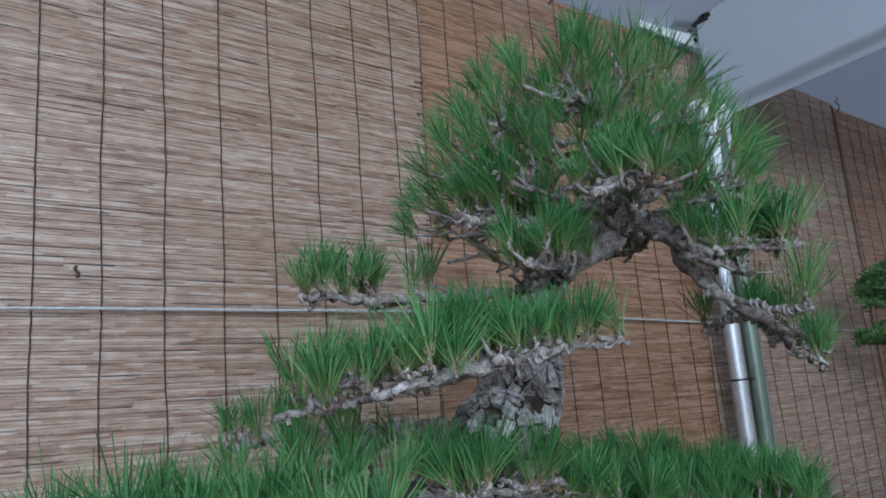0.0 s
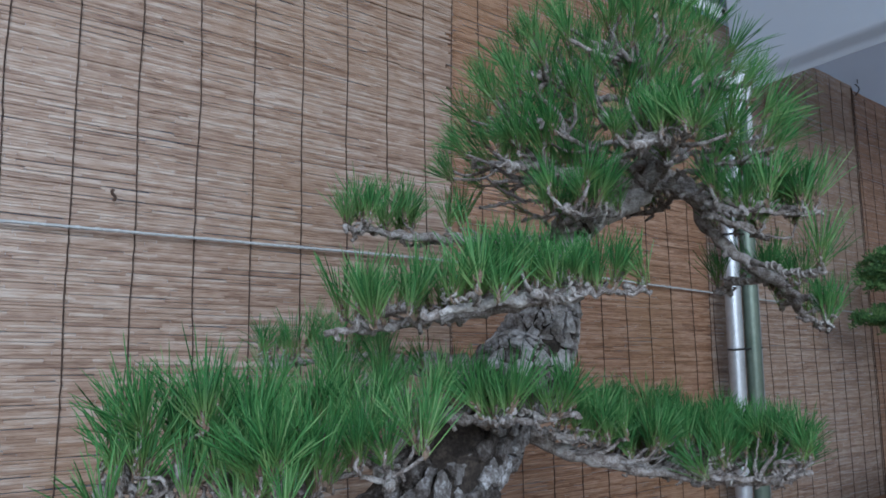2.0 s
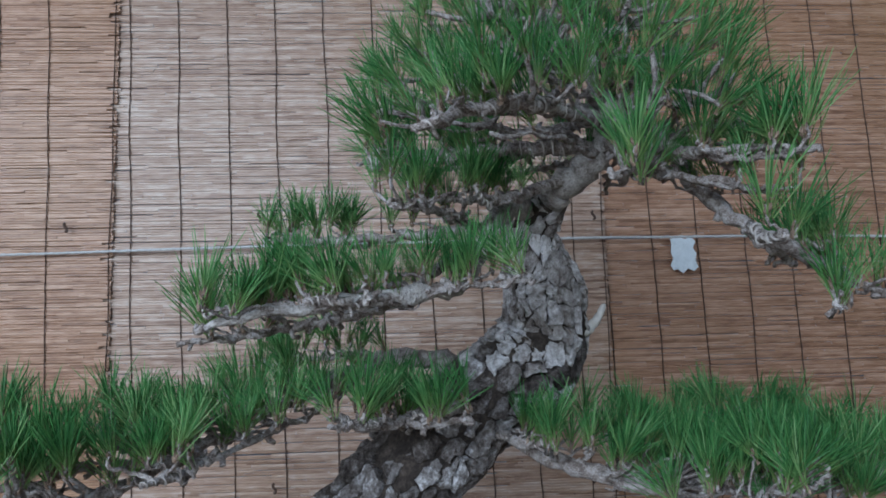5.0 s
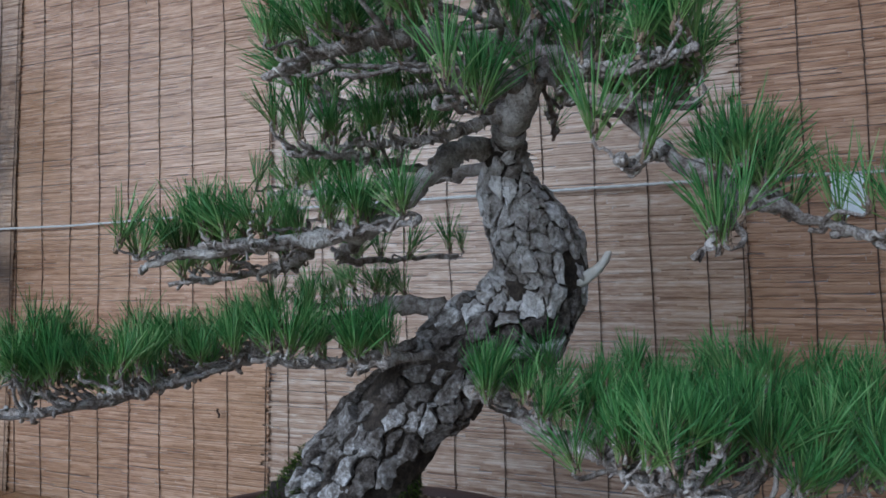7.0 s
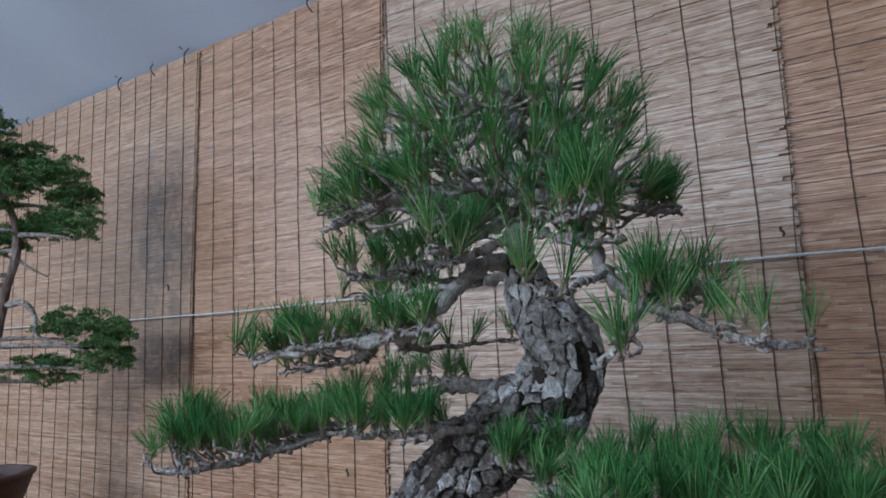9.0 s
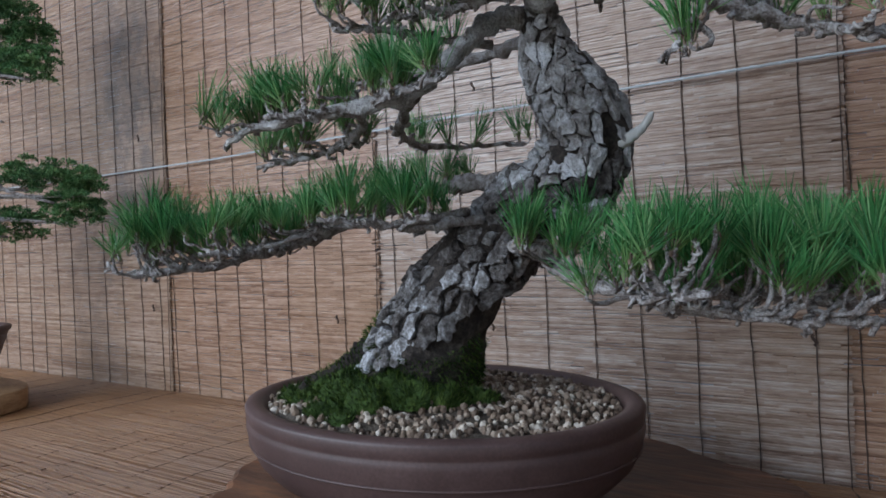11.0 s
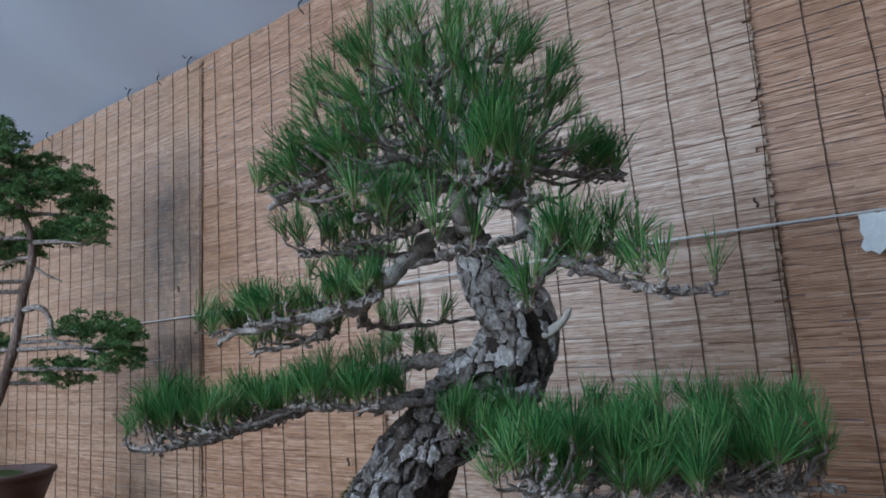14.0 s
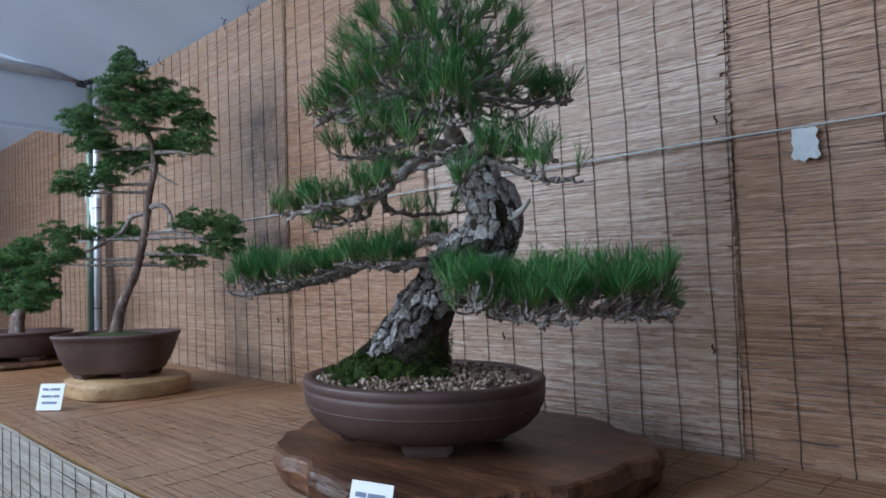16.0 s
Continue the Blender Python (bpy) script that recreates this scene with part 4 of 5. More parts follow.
# low limb on the right, a broad pad
limb([(0.51, 0.60, 1.085, 0.008), (0.525, 0.565, 1.085, 0.007), (0.56, 0.545, 1.078, 0.004)], 5, 0.014, 54, lo=0.3, up=0.010)
limb([(0.53, 0.62, 1.08, 0.017), (0.575, 0.58, 1.055, 0.013), (0.64, 0.545, 1.04, 0.011), (0.72, 0.545, 1.035, 0.010), (0.80, 0.555, 1.03, 0.007), (0.90, 0.575, 1.025, 0.004)], 62, 0.05, 16, lo=0.2, up=0.014, rise=0.034, size=0.88, label="low right limb under a dense pad of needles")
limb([(0.62, 0.55, 1.04, 0.009), (0.70, 0.50, 1.03, 0.008), (0.78, 0.47, 1.022, 0.006), (0.86, 0.48, 1.022, 0.004)], 44, 0.045, 17, lo=0.2, up=0.014, rise=0.034, size=0.88)
limb([(0.70, 0.55, 1.035, 0.008), (0.76, 0.62, 1.03, 0.007), (0.83, 0.68, 1.018, 0.005), (0.88, 0.715, 1.015, 0.003)], 44, 0.045, 18, lo=0.1, up=0.014, rise=0.034, size=0.88)
limb([(0.61, 0.56, 1.045, 0.007), (0.66, 0.62, 1.045, 0.006), (0.71, 0.68, 1.045, 0.004)], 18, 0.035, 19, lo=0.2, up=0.014, rise=0.034, size=0.88)
limb([(0.66, 0.53, 1.038, 0.006), (0.70, 0.45, 1.038, 0.005), (0.75, 0.41, 1.045, 0.003)], 15, 0.035, 20, lo=0.25, up=0.014, rise=0.034, size=0.88)


limb([(0.66, 0.60, 1.05, 0.007), (0.74, 0.66, 1.055, 0.006), (0.82, 0.70, 1.05, 0.005), (0.90, 0.72, 1.04, 0.003)], 30, 0.05, 43, lo=0.1, up=0.014, rise=0.036, size=0.88)
limb([(0.80, 0.56, 1.03, 0.006), (0.87, 0.60, 1.03, 0.005), (0.94, 0.61, 1.03, 0.003)], 18, 0.045, 44, lo=0.1, up=0.014, rise=0.036, size=0.88)
# crown: tiers of wired side branches round the leader
def crown():
    rnd = random.Random(77)
    made = []
    tiers = [(1.378, 0.165, 9, 0.2), (1.415, 0.150, 9, 1.0), (1.465, 0.120, 7, 0.5), (1.520, 0.075, 5, 0.1)]
    for z, reach, nb, ph in tiers:
        k0 = int(np.argmin(np.abs(leader[:, 2] - z + 0.012)))
        a0 = leader[k0, :3]
        for j in range(nb):
            az = ph + 2 * math.pi * j / nb + rnd.uniform(-0.2, 0.2)
            rr = reach * rnd.uniform(0.86, 1.1)
            end = np.array((0.555 + rr * math.cos(az), 0.515 + rr * math.sin(az), z + rnd.uniform(-0.030, 0.016)))
            mid = a0 * 0.5 + end * 0.5 + np.array((rnd.uniform(-1, 1), rnd.uniform(-1, 1), 0.3)) * 0.014
            q = a0 * 0.8 + end * 0.2 + np.array((0, 0, rnd.uniform(-0.006, 0.012)))
            made.append(limb([(*a0, 0.0066), (*q, 0.0050), (*mid, 0.0040), (*end, 0.0026)], 1, 0.03, 300 + int(z * 1000) + j, lo=0.6, up=0.010, size=1.0, out=0.14, sparse=0.08))
    # two long low side branches of the crown
    made.append(limb([(0.612, 0.485, 1.392, 0.011), (0.55, 0.425, 1.388, 0.010), (0.49, 0.386, 1.378, 0.009), (0.417, 0.368, 1.354, 0.005)], 10, 0.03, 61, lo=0.35, up=0.012, size=1.05, label="gnarled wired branch of the lower crown"))
    made.append(limb([(0.605, 0.50, 1.372, 0.011), (0.53, 0.505, 1.372, 0.010), (0.45, 0.492, 1.362, 0.008), (0.377, 0.487, 1.358, 0.005)], 10, 0.03, 62, lo=0.35, up=0.012, size=1.05, label="gnarled wired branch of the lower crown"))
    # tufts through the dome, most of them near its skin, each on the nearest side branch
    groups, points, tries = {}, [], 0
    while len(points) < 190 and tries < 40000:
        tries += 1
        z = 1.368 + 0.205 * rnd.random() ** 1.15
        h = (z - 1.360) / 0.218
        r = 0.186 * math.sqrt(max(0.0, 1 - h ** 1.8)) * (1.0 if rnd.random() < 0.6 else rnd.uniform(0.35, 0.95))
        az = rnd.uniform(0, 6.2832)
        p = np.array((0.556 + 0.015 * h + r * math.cos(az), 0.515 + r * math.sin(az) * 0.97, z))
        if z < 1.402 - 0.034 * r / 0.18 or any(np.linalg.norm(p - q) < 0.029 for q in points):
            continue
        points.append(p)
        best = min(range(len(made)), key=lambda j: np.min(np.linalg.norm(made[j][1][:, :3] - p, axis=1)))
        groups.setdefault(best, []).append(p)
    for j, ps in groups.items():
        limb_ob, ln = made[j]
        lines = []
        for p in ps:
            k = max(0, int(np.argmin(np.linalg.norm(ln[:, :3] - p, axis=1))) - 2)
            a = ln[k, :3]
            mid = (a + p) / 2 + np.array((rnd.uniform(-1, 1), rnd.uniform(-1, 1), rnd.uniform(-1, 0.2))) * 0.010
            r = rnd.uniform(0.0012, 0.0022)
            lines.append(smooth_line([(*a, r * 1.5), (*mid, r * 1.2), (*p, r)], 4))
            o = p - np.array((0.56, 0.515, 1.36))
            lean = (o[0] * 5.0 + rnd.uniform(-0.3, 0.3), o[1] * 5.0 + rnd.uniform(-0.3, 0.3), 1.0)
            tuft(limb_ob, p, lean, rnd, 0.90, rnd.random() < 0.15)
            for _ in range(2):  # knobs of old buds
                q = ln[rnd.randrange(len(ln) // 3, len(ln)), :3]
                d = np.array([rnd.uniform(-1, 1) for _ in range(3)]) * 0.010
                lines.append(smooth_line([(*q, 0.0026), (*(q + d * 0.6), 0.0024), (*(q + d), 0.0012)], 3))
        tubes("twig", lines, TWIG, limb_ob, "knobbly grey twigs", 6, 0.55, 170.0, "stuff")


crown()
ROOT_LINE = smooth_line([(0.31, 0.61, 0.945, 0.030), (0.265, 0.585, 0.922, 0.020), (0.215, 0.57, 0.902, 0.012), (0.175, 0.56, 0.891, 0.006)], 10)
tubes("surface_root", [ROOT_LINE], CREVICE, pine, "mossy root flare at the soil", 20, 0.5, 60.0)
# bleached stub at the trunk's knee
tubes("deadwood_stub", [smooth_line([(0.596, 0.640, 1.192, 0.013), (0.622, 0.646, 1.194, 0.0075), (0.639, 0.655, 1.206, 0.0050), (0.648, 0.660, 1.220, 0.0036), (0.651, 0.661, 1.224, 0.0010)], 5)], JIN, pine, "short bleached deadwood stub", 9, 0.35, 120.0)


# ---- soil, moss and gravel in the pine's pot ----
def soil_height(x, y):
    dx, dy = (x - POT[0]) / 0.245, (y - POT[1]) / 0.20
    d2 = dx * dx + dy * dy
    tx, ty = x - 0.325, y - 0.625
    return RIM - 0.008 + 0.010 * max(0, 1 - d2) + 0.030 * math.exp(-(tx * tx + ty * ty) / 0.013) + 0.006 * noise.noise(Vector((x * 25, y * 25, 0)))


V, F, NR, NA = [], [], 22, 72
for i in range(NR + 1):
    for k in range(NA):
        t, r = 2 * math.pi * k / NA, i / NR
        x, y = POT[0] + 0.2435 * r * math.cos(t), POT[1] + 0.1995 * r * math.sin(t)
        V.append((x, y, soil_height(x, y) if r < 0.99 else RIM - 0.02))
for i in range(NR):
    for k in range(NA):
        F.append((i * NA + k, i * NA + (k + 1) % NA, (i + 1) * NA + (k + 1) % NA, (i + 1) * NA + k))
soil = tagged(link("soil", V, F, INNER, None, "dark potting soil filling the oval pot"), category="soil")

rnd = random.Random(5)
ico = bmesh.new()
bmesh.ops.create_icosphere(ico, subdivisions=1, radius=1)
ICO_V, ICO_F = [np.array(v.co) for v in ico.verts], [tuple(v.index for v in f_.verts) for f_ in ico.faces]
ico.free()
MOSS_SPOTS = [(0.30, 0.555, 0.040), (0.345, 0.54, 0.036), (0.26, 0.57, 0.034), (0.22, 0.60, 0.030), (0.385, 0.565, 0.036), (0.42, 0.585, 0.030), (0.30, 0.51, 0.026), (0.335, 0.50, 0.020), (0.245, 0.535, 0.022), (0.20, 0.565, 0.024), (0.29, 0.59, 0.036), (0.35, 0.585, 0.036), (0.44, 0.62, 0.026), (0.17, 0.58, 0.018)]


def mossy(x, y):
    return any((x - a) ** 2 + (y - b_) ** 2 < (0.85 * r) ** 2 for a, b_, r in MOSS_SPOTS)


V, F = [], []
made = 0
while made < 2300:
    x, y = POT[0] + rnd.uniform(-0.24, 0.24), POT[1] + rnd.uniform(-0.196, 0.196)
    if ((x - POT[0]) / 0.238) ** 2 + ((y - POT[1]) / 0.194) ** 2 > 1 or (mossy(x, y) and rnd.random() < 0.93):
        continue
    s = rnd.uniform(0.0025, 0.0058)
    c_ = np.array((x, y, soil_height(x, y) + s * 0.35))
    M = np.array(Euler((rnd.uniform(0, 6), rnd.uniform(0, 6), rnd.uniform(0, 6))).to_matrix()) * s * np.array((rnd.uniform(0.8, 1.3), rnd.uniform(0.7, 1.1), rnd.uniform(0.6, 0.9)))
    b0 = len(V)
    V += [c_ + M @ (v * rnd.uniform(0.85, 1.15)) for v in ICO_V]
    F += [tuple(b0 + i for i in f_) for f_ in ICO_F]
    made += 1
tagged(link("gravel", V, F, PEBBLE, None, "beige and brown pumice gravel topping the soil", False, "stuff"), category="gravel")

MOSS_BLADE, n, l, b = material("moss_fibre", 0.8, 0.0, 0.2)
l.new(ramp(n, l, island_mix(n, l), [(0.0, (0.008, 0.018, 0.004)), (0.5, (0.027, 0.058, 0.009)), (1.0, (0.095, 0.140, 0.024))]), b.inputs["Base Color"])
V, F = [], []


def fibre(p, d, ln, w):
    s = np.cross(d, (rnd.uniform(-1, 1), rnd.uniform(-1, 1), rnd.uniform(-1, 1)))
    s = s / (np.linalg.norm(s) + 1e-9) * w
    b0 = len(V)
    V.extend([p - s, p + s, p + d * ln])
    F.append((b0, b0 + 1, b0 + 2))


cushion_v, cushion_f = [], []
for a, b_, r in MOSS_SPOTS:
    base = soil_height(a, b_)
    b0, n1, n2 = len(cushion_v), 18, 7
    for i in range(n2 + 1):
        th = 0.5 * math.pi * i / n2
        for k in range(n1):
            t = 2 * math.pi * k / n1
            w = 1 + 0.35 * noise.noise(Vector((a * 40 + math.cos(t) * 1.5, b_ * 40 + math.sin(t) * 1.5, th)))
            cushion_v.append((a + r * w * math.cos(th) * math.cos(t), b_ + r * w * math.cos(th) * math.sin(t), base - 0.006 + r * 0.72 * w * math.sin(th)))
    for i in range(n2):
        for k in range(n1):
            cushion_f.append((b0 + i * n1 + k, b0 + i * n1 + (k + 1) % n1, b0 + (i + 1) * n1 + (k + 1) % n1, b0 + (i + 1) * n1 + k))
    for _ in range(int(900 * (r / 0.03) ** 2)):
        t, th = rnd.uniform(0, 6.283), math.asin(rnd.random())
        w = 1 + 0.35 * noise.noise(Vector((a * 40 + math.cos(t) * 1.5, b_ * 40 + math.sin(t) * 1.5, th)))
        d = np.array((math.cos(th) * math.cos(t), math.cos(th) * math.sin(t), math.sin(th) + 0.4))
        p = np.array((a + r * w * math.cos(th) * math.cos(t), b_ + r * w * math.cos(th) * math.sin(t), base - 0.007 + r * 0.72 * w * math.sin(th)))
        fibre(p, d + np.array([rnd.uniform(-0.4, 0.4) for _ in range(3)]), rnd.uniform(0.003, 0.007), 0.0007)
# moss climbing the foot of the trunk
T_, U_, V_ = frames_along(trunk_line)
for _ in range(15000):
    i = rnd.randrange(2, 42)
    a = rnd.uniform(0, 6.283)
    d = U_[i] * math.cos(a) + V_[i] * math.sin(a)
    p = trunk_line[i, :3] + d * trunk_line[i, 3] * rnd.uniform(0.98, 1.10)
    if p[2] < 0.985 + 0.08 * noise.noise(Vector(p * 14)):
        fibre(p, d + np.array([rnd.uniform(-0.5, 0.5) for _ in range(3)]), rnd.uniform(0.003, 0.007), 0.0008)
T_, U_, V_ = frames_along(ROOT_LINE)
for _ in range(5500):
    i, a = rnd.randrange(4, len(ROOT_LINE)), rnd.uniform(0, 6.283)
    d = U_[i] * math.cos(a) + V_[i] * math.sin(a)
    p = ROOT_LINE[i, :3] + d * ROOT_LINE[i, 3] * rnd.uniform(0.9, 1.08)
    if noise.noise(Vector(p * 45)) > -0.12:
        fibre(p, d + np.array([rnd.uniform(-0.5, 0.5) for _ in range(3)]), rnd.uniform(0.003, 0.006), 0.0008)
moss = thing("moss", "green moss cushions round the foot of the pine", "moss", kind="stuff")
link("cushion", cushion_v, cushion_f, MOSS, moss)
link("fibres", V, F, MOSS_BLADE, moss, smooth=False, kind="stuff")


# ---- the other bonsai on the table ----
def leaf_clump(name, seed, count=90, mat=None, flat=0.55):
    """A small cushion of short scale-like sprays."""
    r_ = random.Random(seed)
    V_, F_ = [], []
    for _ in range(count):
        t, th = r_.uniform(0, 6.283), math.asin(r_.uniform(-0.25, 1))
        d = np.array((math.cos(th) * math.cos(t), math.cos(th) * math.sin(t), math.sin(th)))
        p = d * np.array((1, 1, flat)) * r_.uniform(0.35, 0.95)
        q = d + np.array((r_.uniform(-0.6, 0.6), r_.uniform(-0.6, 0.6), r_.uniform(0, 0.8)))
        q /= np.linalg.norm(q)
        s = np.cross(q, (r_.uniform(-1, 1), r_.uniform(-1, 1), r_.uniform(-1, 1)))
        s = s / (np.linalg.norm(s) + 1e-9)
        u_ = np.cross(q, s)
        w, ln = 0.085, r_.uniform(0.25, 0.5)
        b0 = len(V_)
        V_ += [p, p + q * ln * 0.5 + s * w, p + q * ln, p + q * ln * 0.5 - s * w, p + q * ln * 0.55 + u_ * w * 0.7]
        F_ += [(b0, b0 + 1, b0 + 4), (b0 + 1, b0 + 2, b0 + 4), (b0 + 2, b0 + 3, b0 + 4), (b0 + 3, b0, b0 + 4)]
    me = bpy.data.meshes.new(name)
    me.from_pydata([tuple(v) for v in V_], [], F_)
    me.materials.append(mat or SCALE_LEAF)
    return me


CLUMPS = [leaf_clump("leaf_clump", 400 + i) for i in range(6)]


def juniper(name, label, base, right, trunk_rows, limbs, pads, seed, bark=None, clump=0.020, group="bonsai trees"):
    """A tree laid out across the table: rows are (sideways, height), pads (sideways, height, half width, half height)."""
    r_ = random.Random(seed)
    ob = thing(name, label, "bonsai tree", group)
    rt, fw = np.array((right[0], right[1], 0)), np.array((-right[1], right[0], 0))
    at = lambda u, z, d=0.0: np.array(base) + rt * u + fw * d + np.array((0, 0, z))
    ln = smooth_line([(*at(u, z, d), r * 0.8) for u, z, d, r in trunk_rows], 7)
    tubes("trunk", [ln], bark or JUNIPER_BARK, ob, "slender curved trunk", 12, 0.2, 50.0)
    for rows in limbs:
        tubes("branch", [smooth_line([(*at(u, z, d), r) for u, z, d, r in rows], 6)], TWIG, ob, "bare twisting branch", 7, 0.3, 90.0)
    for u, z, hw, hh in pads:
        d0 = r_.uniform(-0.07, 0.07)
        c_ = at(u, z, d0)
        k = int(np.argmin(np.abs(ln[:, 2] - (c_[2] - 0.02))))
        q = ln[k, :3]
        pad = tubes("foliage_pad", [smooth_line([(*q, 0.008), (*(q * 0.5 + c_ * 0.5 + np.array((0, 0, -0.012))), 0.006), (*(c_ - np.array((0, 0, hh * 0.6))), 0.003)], 5)], TWIG, ob, sides=6, rough=0.3)
        for _ in range(int(20 + hw * hh * 9500)):
            t, rr = r_.uniform(0, 6.283), math.sqrt(r_.random())
            p = at(u + hw * rr * math.cos(t), z + hh * (1 - 0.6 * rr * rr) * r_.uniform(-0.7, 1.1) + 0.016 * math.sin(5 * t), d0 + hw * 0.75 * rr * math.sin(t))
            o = new("leaf_clump", CLUMPS[r_.randrange(6)])
            s = clump * r_.uniform(0.75, 1.25)
            o.matrix_world = Matrix.Translation(p) @ Matrix.Rotation(r_.uniform(0, 6.28), 4, "Z") @ Matrix.Rotation(r_.uniform(-0.4, 0.4), 4, "X") @ Matrix.Diagonal((s, s, s, 1))
            o.parent = pad
    return ob


B = (-1.32, 0.67, 0.895)
RIGHT = (0.71, 0.704)
k = 0.00214
live_slab("wooden_slab", "pale round wooden slice under the juniper's pot", (-1.255, 0.685), 0.225, 0.20, TABLE_Z + 0.002, 0.745, PALE_WOOD, 8.0, 0.03, True)
prof2 = [(0.0, 0.74), (0.08, 0.78), (0.4, 0.88), (0.75, 0.955), (0.88, 0.975), (0.90, 1.0), (0.97, 1.015), (1.0, 1.01)]
oval_pot("bonsai_pot", "dark brown flared oblong pot on a pale wooden slice", (B[0], B[1]), 0.215, 0.165, 0.905, 0.767, prof2, 0.02, (0.75, 2.4, 3.9, 5.5), 0.78, 0.0, 3.0)
tagged(link("soil", [(B[0] + 0.195 * r * math.cos(t) * 0.92, B[1] + 0.195 * r * math.sin(t) * 0.86, 0.893 + 0.02 * (1 - r)) for r in (0.02, 0.4, 0.8) for t in np.linspace(0, 6.283, 24, endpoint=False)],
            [(i * 24 + j, i * 24 + (j + 1) % 24, (i + 1) * 24 + (j + 1) % 24, (i + 1) * 24 + j) for i in range(2) for j in range(24)], MOSS, None, "mossy soil mound in the juniper's pot"), category="soil")
px = lambda x, y: ((x - 200) * k, (590 - y) * k)
trunk_b = [(*px(196, 600), 0, 0.030), (*px(205, 545), 0.0, 0.024), (*px(232, 475), 0.01, 0.020), (*px(250, 410), 0.0, 0.017), (*px(258, 345), 0, 0.016), (*px(268, 295), 0, 0.015), (*px(262, 245), 0, 0.012), (*px(240, 190), 0, 0.008), (*px(235, 135), 0, 0.005)]
limbs_b = [[(*px(250, 375), 0, 0.011), (*px(225, 380), 0.01, 0.010), (*px(205, 405), 0.02, 0.008), (*px(150, 435), 0.03, 0.006), (*px(75, 455), 0.03, 0.003)],
           [(*px(258, 365), 0, 0.010), (*px(285, 362), -0.02, 0.009), (*px(300, 380), -0.02, 0.007), (*px(310, 410), -0.03, 0.006), (*px(370, 430), -0.03, 0.004)],
           [(*px(268, 300), 0, 0.006), (*px(290, 315), 0, 0.004), (*px(310, 325), 0, 0.002)]]
pads_b = [(235, 128, 36, 22), (205, 165, 40, 20), (265, 165, 45, 20), (315, 190, 45, 18), (335, 215, 40, 14), (348, 258, 38, 16), (290, 255, 30, 16), (240, 215, 46, 22), (150, 215, 42, 18), (170, 250, 40, 16), (205, 280, 45, 18), (130, 325, 34, 14),
          (180, 315, 42, 16), (265, 272, 22, 12), (130, 410, 70, 9), (205, 410, 40, 9), (350, 398, 60, 14), (405, 410, 24, 11), (385, 440, 40, 16), (300, 458, 52, 12), (75, 452, 36, 8), (130, 445, 26, 7)]
juniper("juniper_bonsai", "slender juniper bonsai with flat foliage clouds and bare deadwood", B, RIGHT, trunk_b, limbs_b, [(*px(x, y), w * k * 0.9, h * k * 1.7) for x, y, w, h in pads_b], 21, clump=0.021)

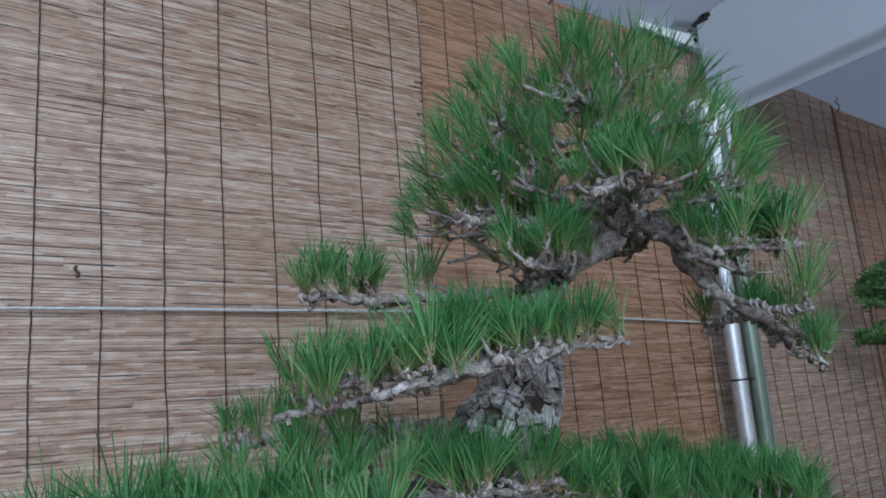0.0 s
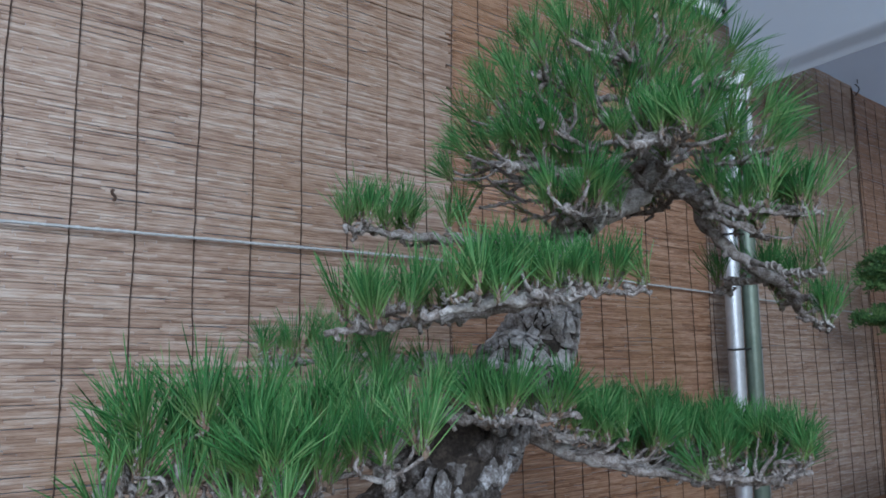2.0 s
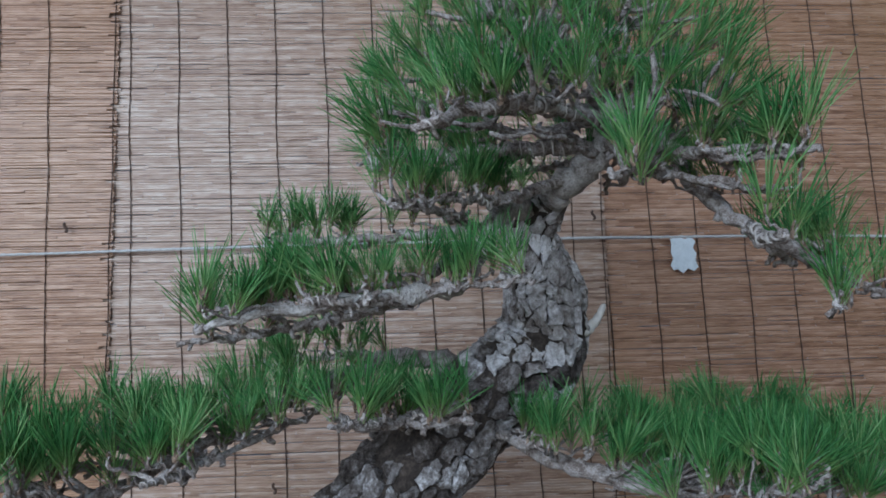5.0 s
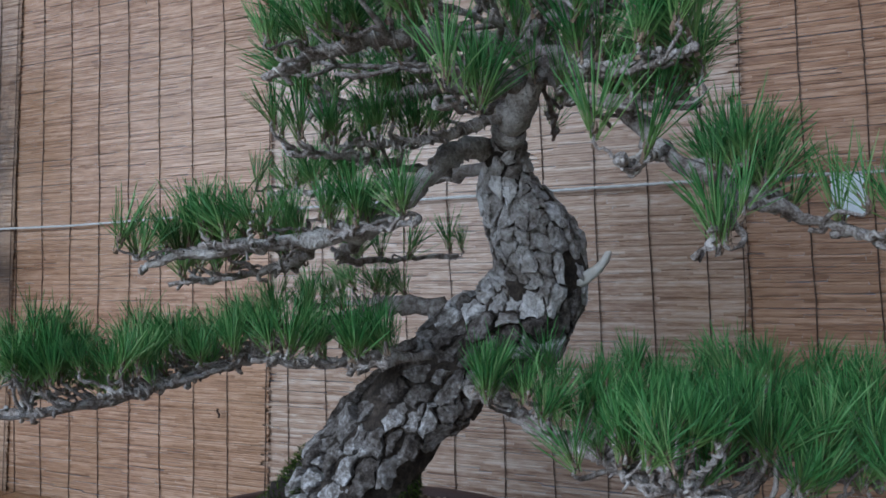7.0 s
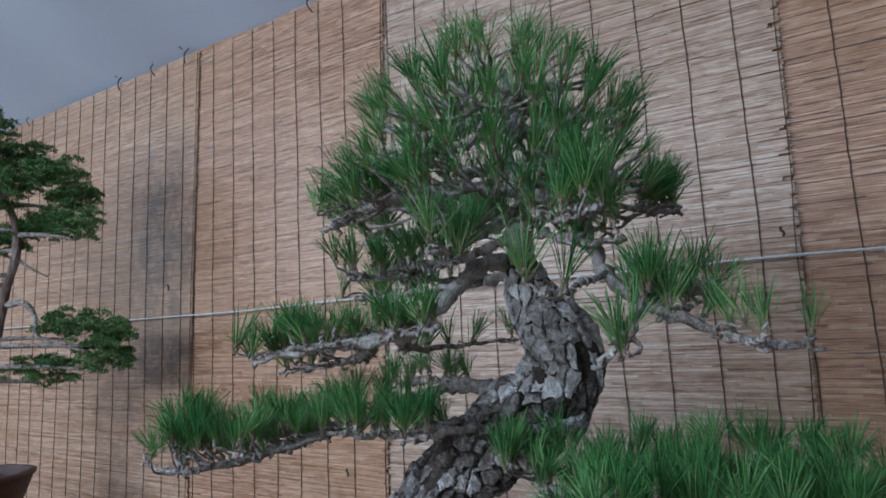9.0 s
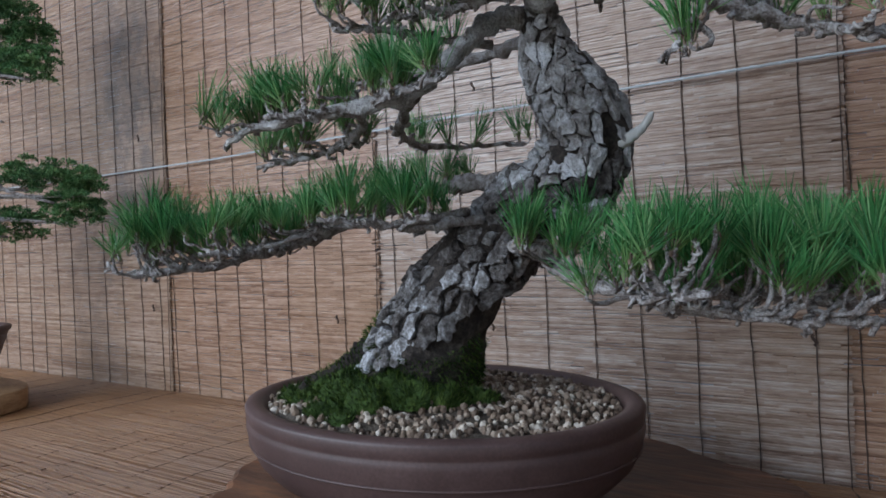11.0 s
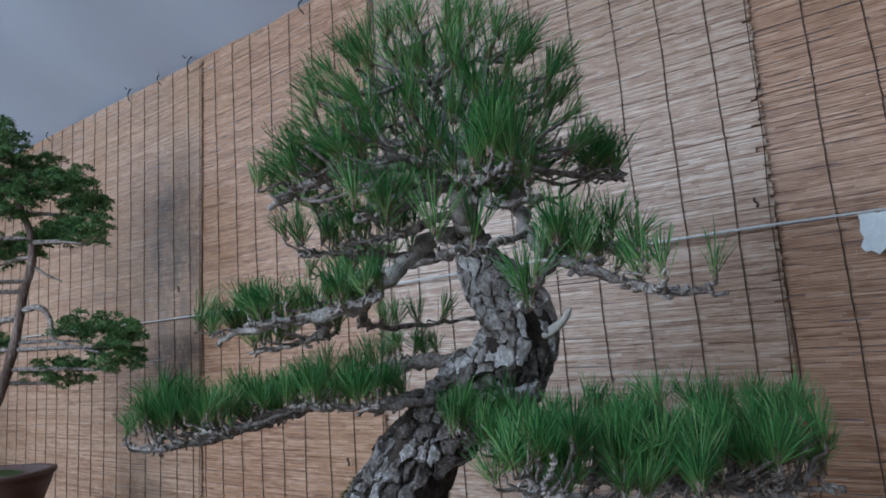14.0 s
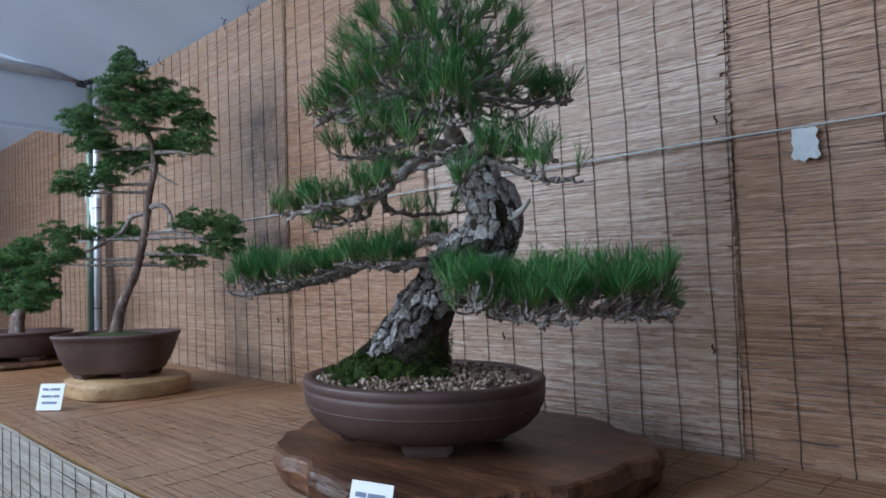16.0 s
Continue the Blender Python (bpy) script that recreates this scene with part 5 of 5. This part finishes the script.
# broadleaf bonsai further along
C = (-2.66, 0.66, 0.88)
live_slab("wooden_slab", "thin dark board under the bushy bonsai", (C[0], C[1]), 0.30, 0.26, TABLE_Z + 0.002, 0.715, SLAB, 12.0, 0.03)
oval_pot("bonsai_pot", "dark brown shallow oval pot of a bushy bonsai", (C[0], C[1]), 0.27, 0.20, 0.86, 0.738, prof2, 0.02, (0.75, 2.4, 3.9, 5.5), 0.78)
juniper("bushy_bonsai", "bushy dark green bonsai with a dense rounded crown", (C[0], C[1], 0.85), RIGHT, [(0, -0.02, 0, 0.05), (0.0, 0.06, 0, 0.04), (0.02, 0.14, 0, 0.03), (0, 0.28, 0, 0.015)],
        [], [(-0.12, 0.16, 0.10, 0.06), (0.03, 0.14, 0.12, 0.06), (0.12, 0.20, 0.09, 0.06), (-0.02, 0.26, 0.14, 0.07), (-0.16, 0.26, 0.10, 0.06), (0.10, 0.30, 0.09, 0.05), (-0.05, 0.36, 0.12, 0.06), (0.04, 0.42, 0.07, 0.05)], 22, clump=0.03)
# juniper beyond the right-hand poles
D = (2.36, 0.70, 0.87)
live_slab("wooden_slab", "brown board under the far juniper", (D[0], D[1]), 0.30, 0.26, TABLE_Z + 0.002, 0.73, PALE_WOOD, 14.0, 0.03)
oval_pot("bonsai_pot", "brown oval pot of the far juniper", (D[0], D[1]), 0.25, 0.19, 0.875, 0.752, prof2, 0.02, (0.75, 2.4, 3.9, 5.5), 0.0)
juniper("juniper_bonsai", "dark juniper bonsai with layered branches beyond the tent poles", (D[0], D[1], 0.86), (0.35, -0.936), [(0, 0, 0, 0.03), (0.02, 0.15, 0, 0.024), (-0.02, 0.32, 0, 0.018), (0.02, 0.5, 0, 0.012), (0.0, 0.66, 0, 0.006)],
        [], [(-0.22, 0.42, 0.10, 0.03), (-0.20, 0.56, 0.09, 0.06), (0.12, 0.34, 0.12, 0.035), (0.15, 0.50, 0.10, 0.035), (-0.04, 0.60, 0.10, 0.04), (0.03, 0.70, 0.07, 0.04), (-0.08, 0.44, 0.10, 0.03)], 23, clump=0.03)


# ---- name cards ----
def name_card(at, turn, w, h, label):
    ob = thing("name_card", label, "name card", "name cards on the table", at=at)
    ob.rotation_euler = (radians(-18), 0, radians(turn))
    part("card", box((-w / 2, -0.0008, 0), (w / 2, 0.0008, h), 0.0003), PAPER, ob)
    for j, (z, a, c_) in enumerate(((0.78, -0.36, -0.12), (0.78, -0.06, 0.34), (0.52, -0.36, 0.05), (0.52, 0.10, 0.36), (0.28, -0.30, 0.30))):
        part("print_bar", box((w * a, -0.0022, h * z - 0.0035), (w * c_, -0.001, h * z + 0.0035)), INK, ob)
    return ob


name_card((0.575, 0.330, TABLE_Z + 0.004), 15, 0.078, 0.090, "white name card with grey print leaning at the slab's edge")
name_card((-1.06, 0.36, TABLE_Z + 0.004), 38, 0.085, 0.085, "small white name card standing before the juniper")
bark_plates(trunk_line, 300, 9)
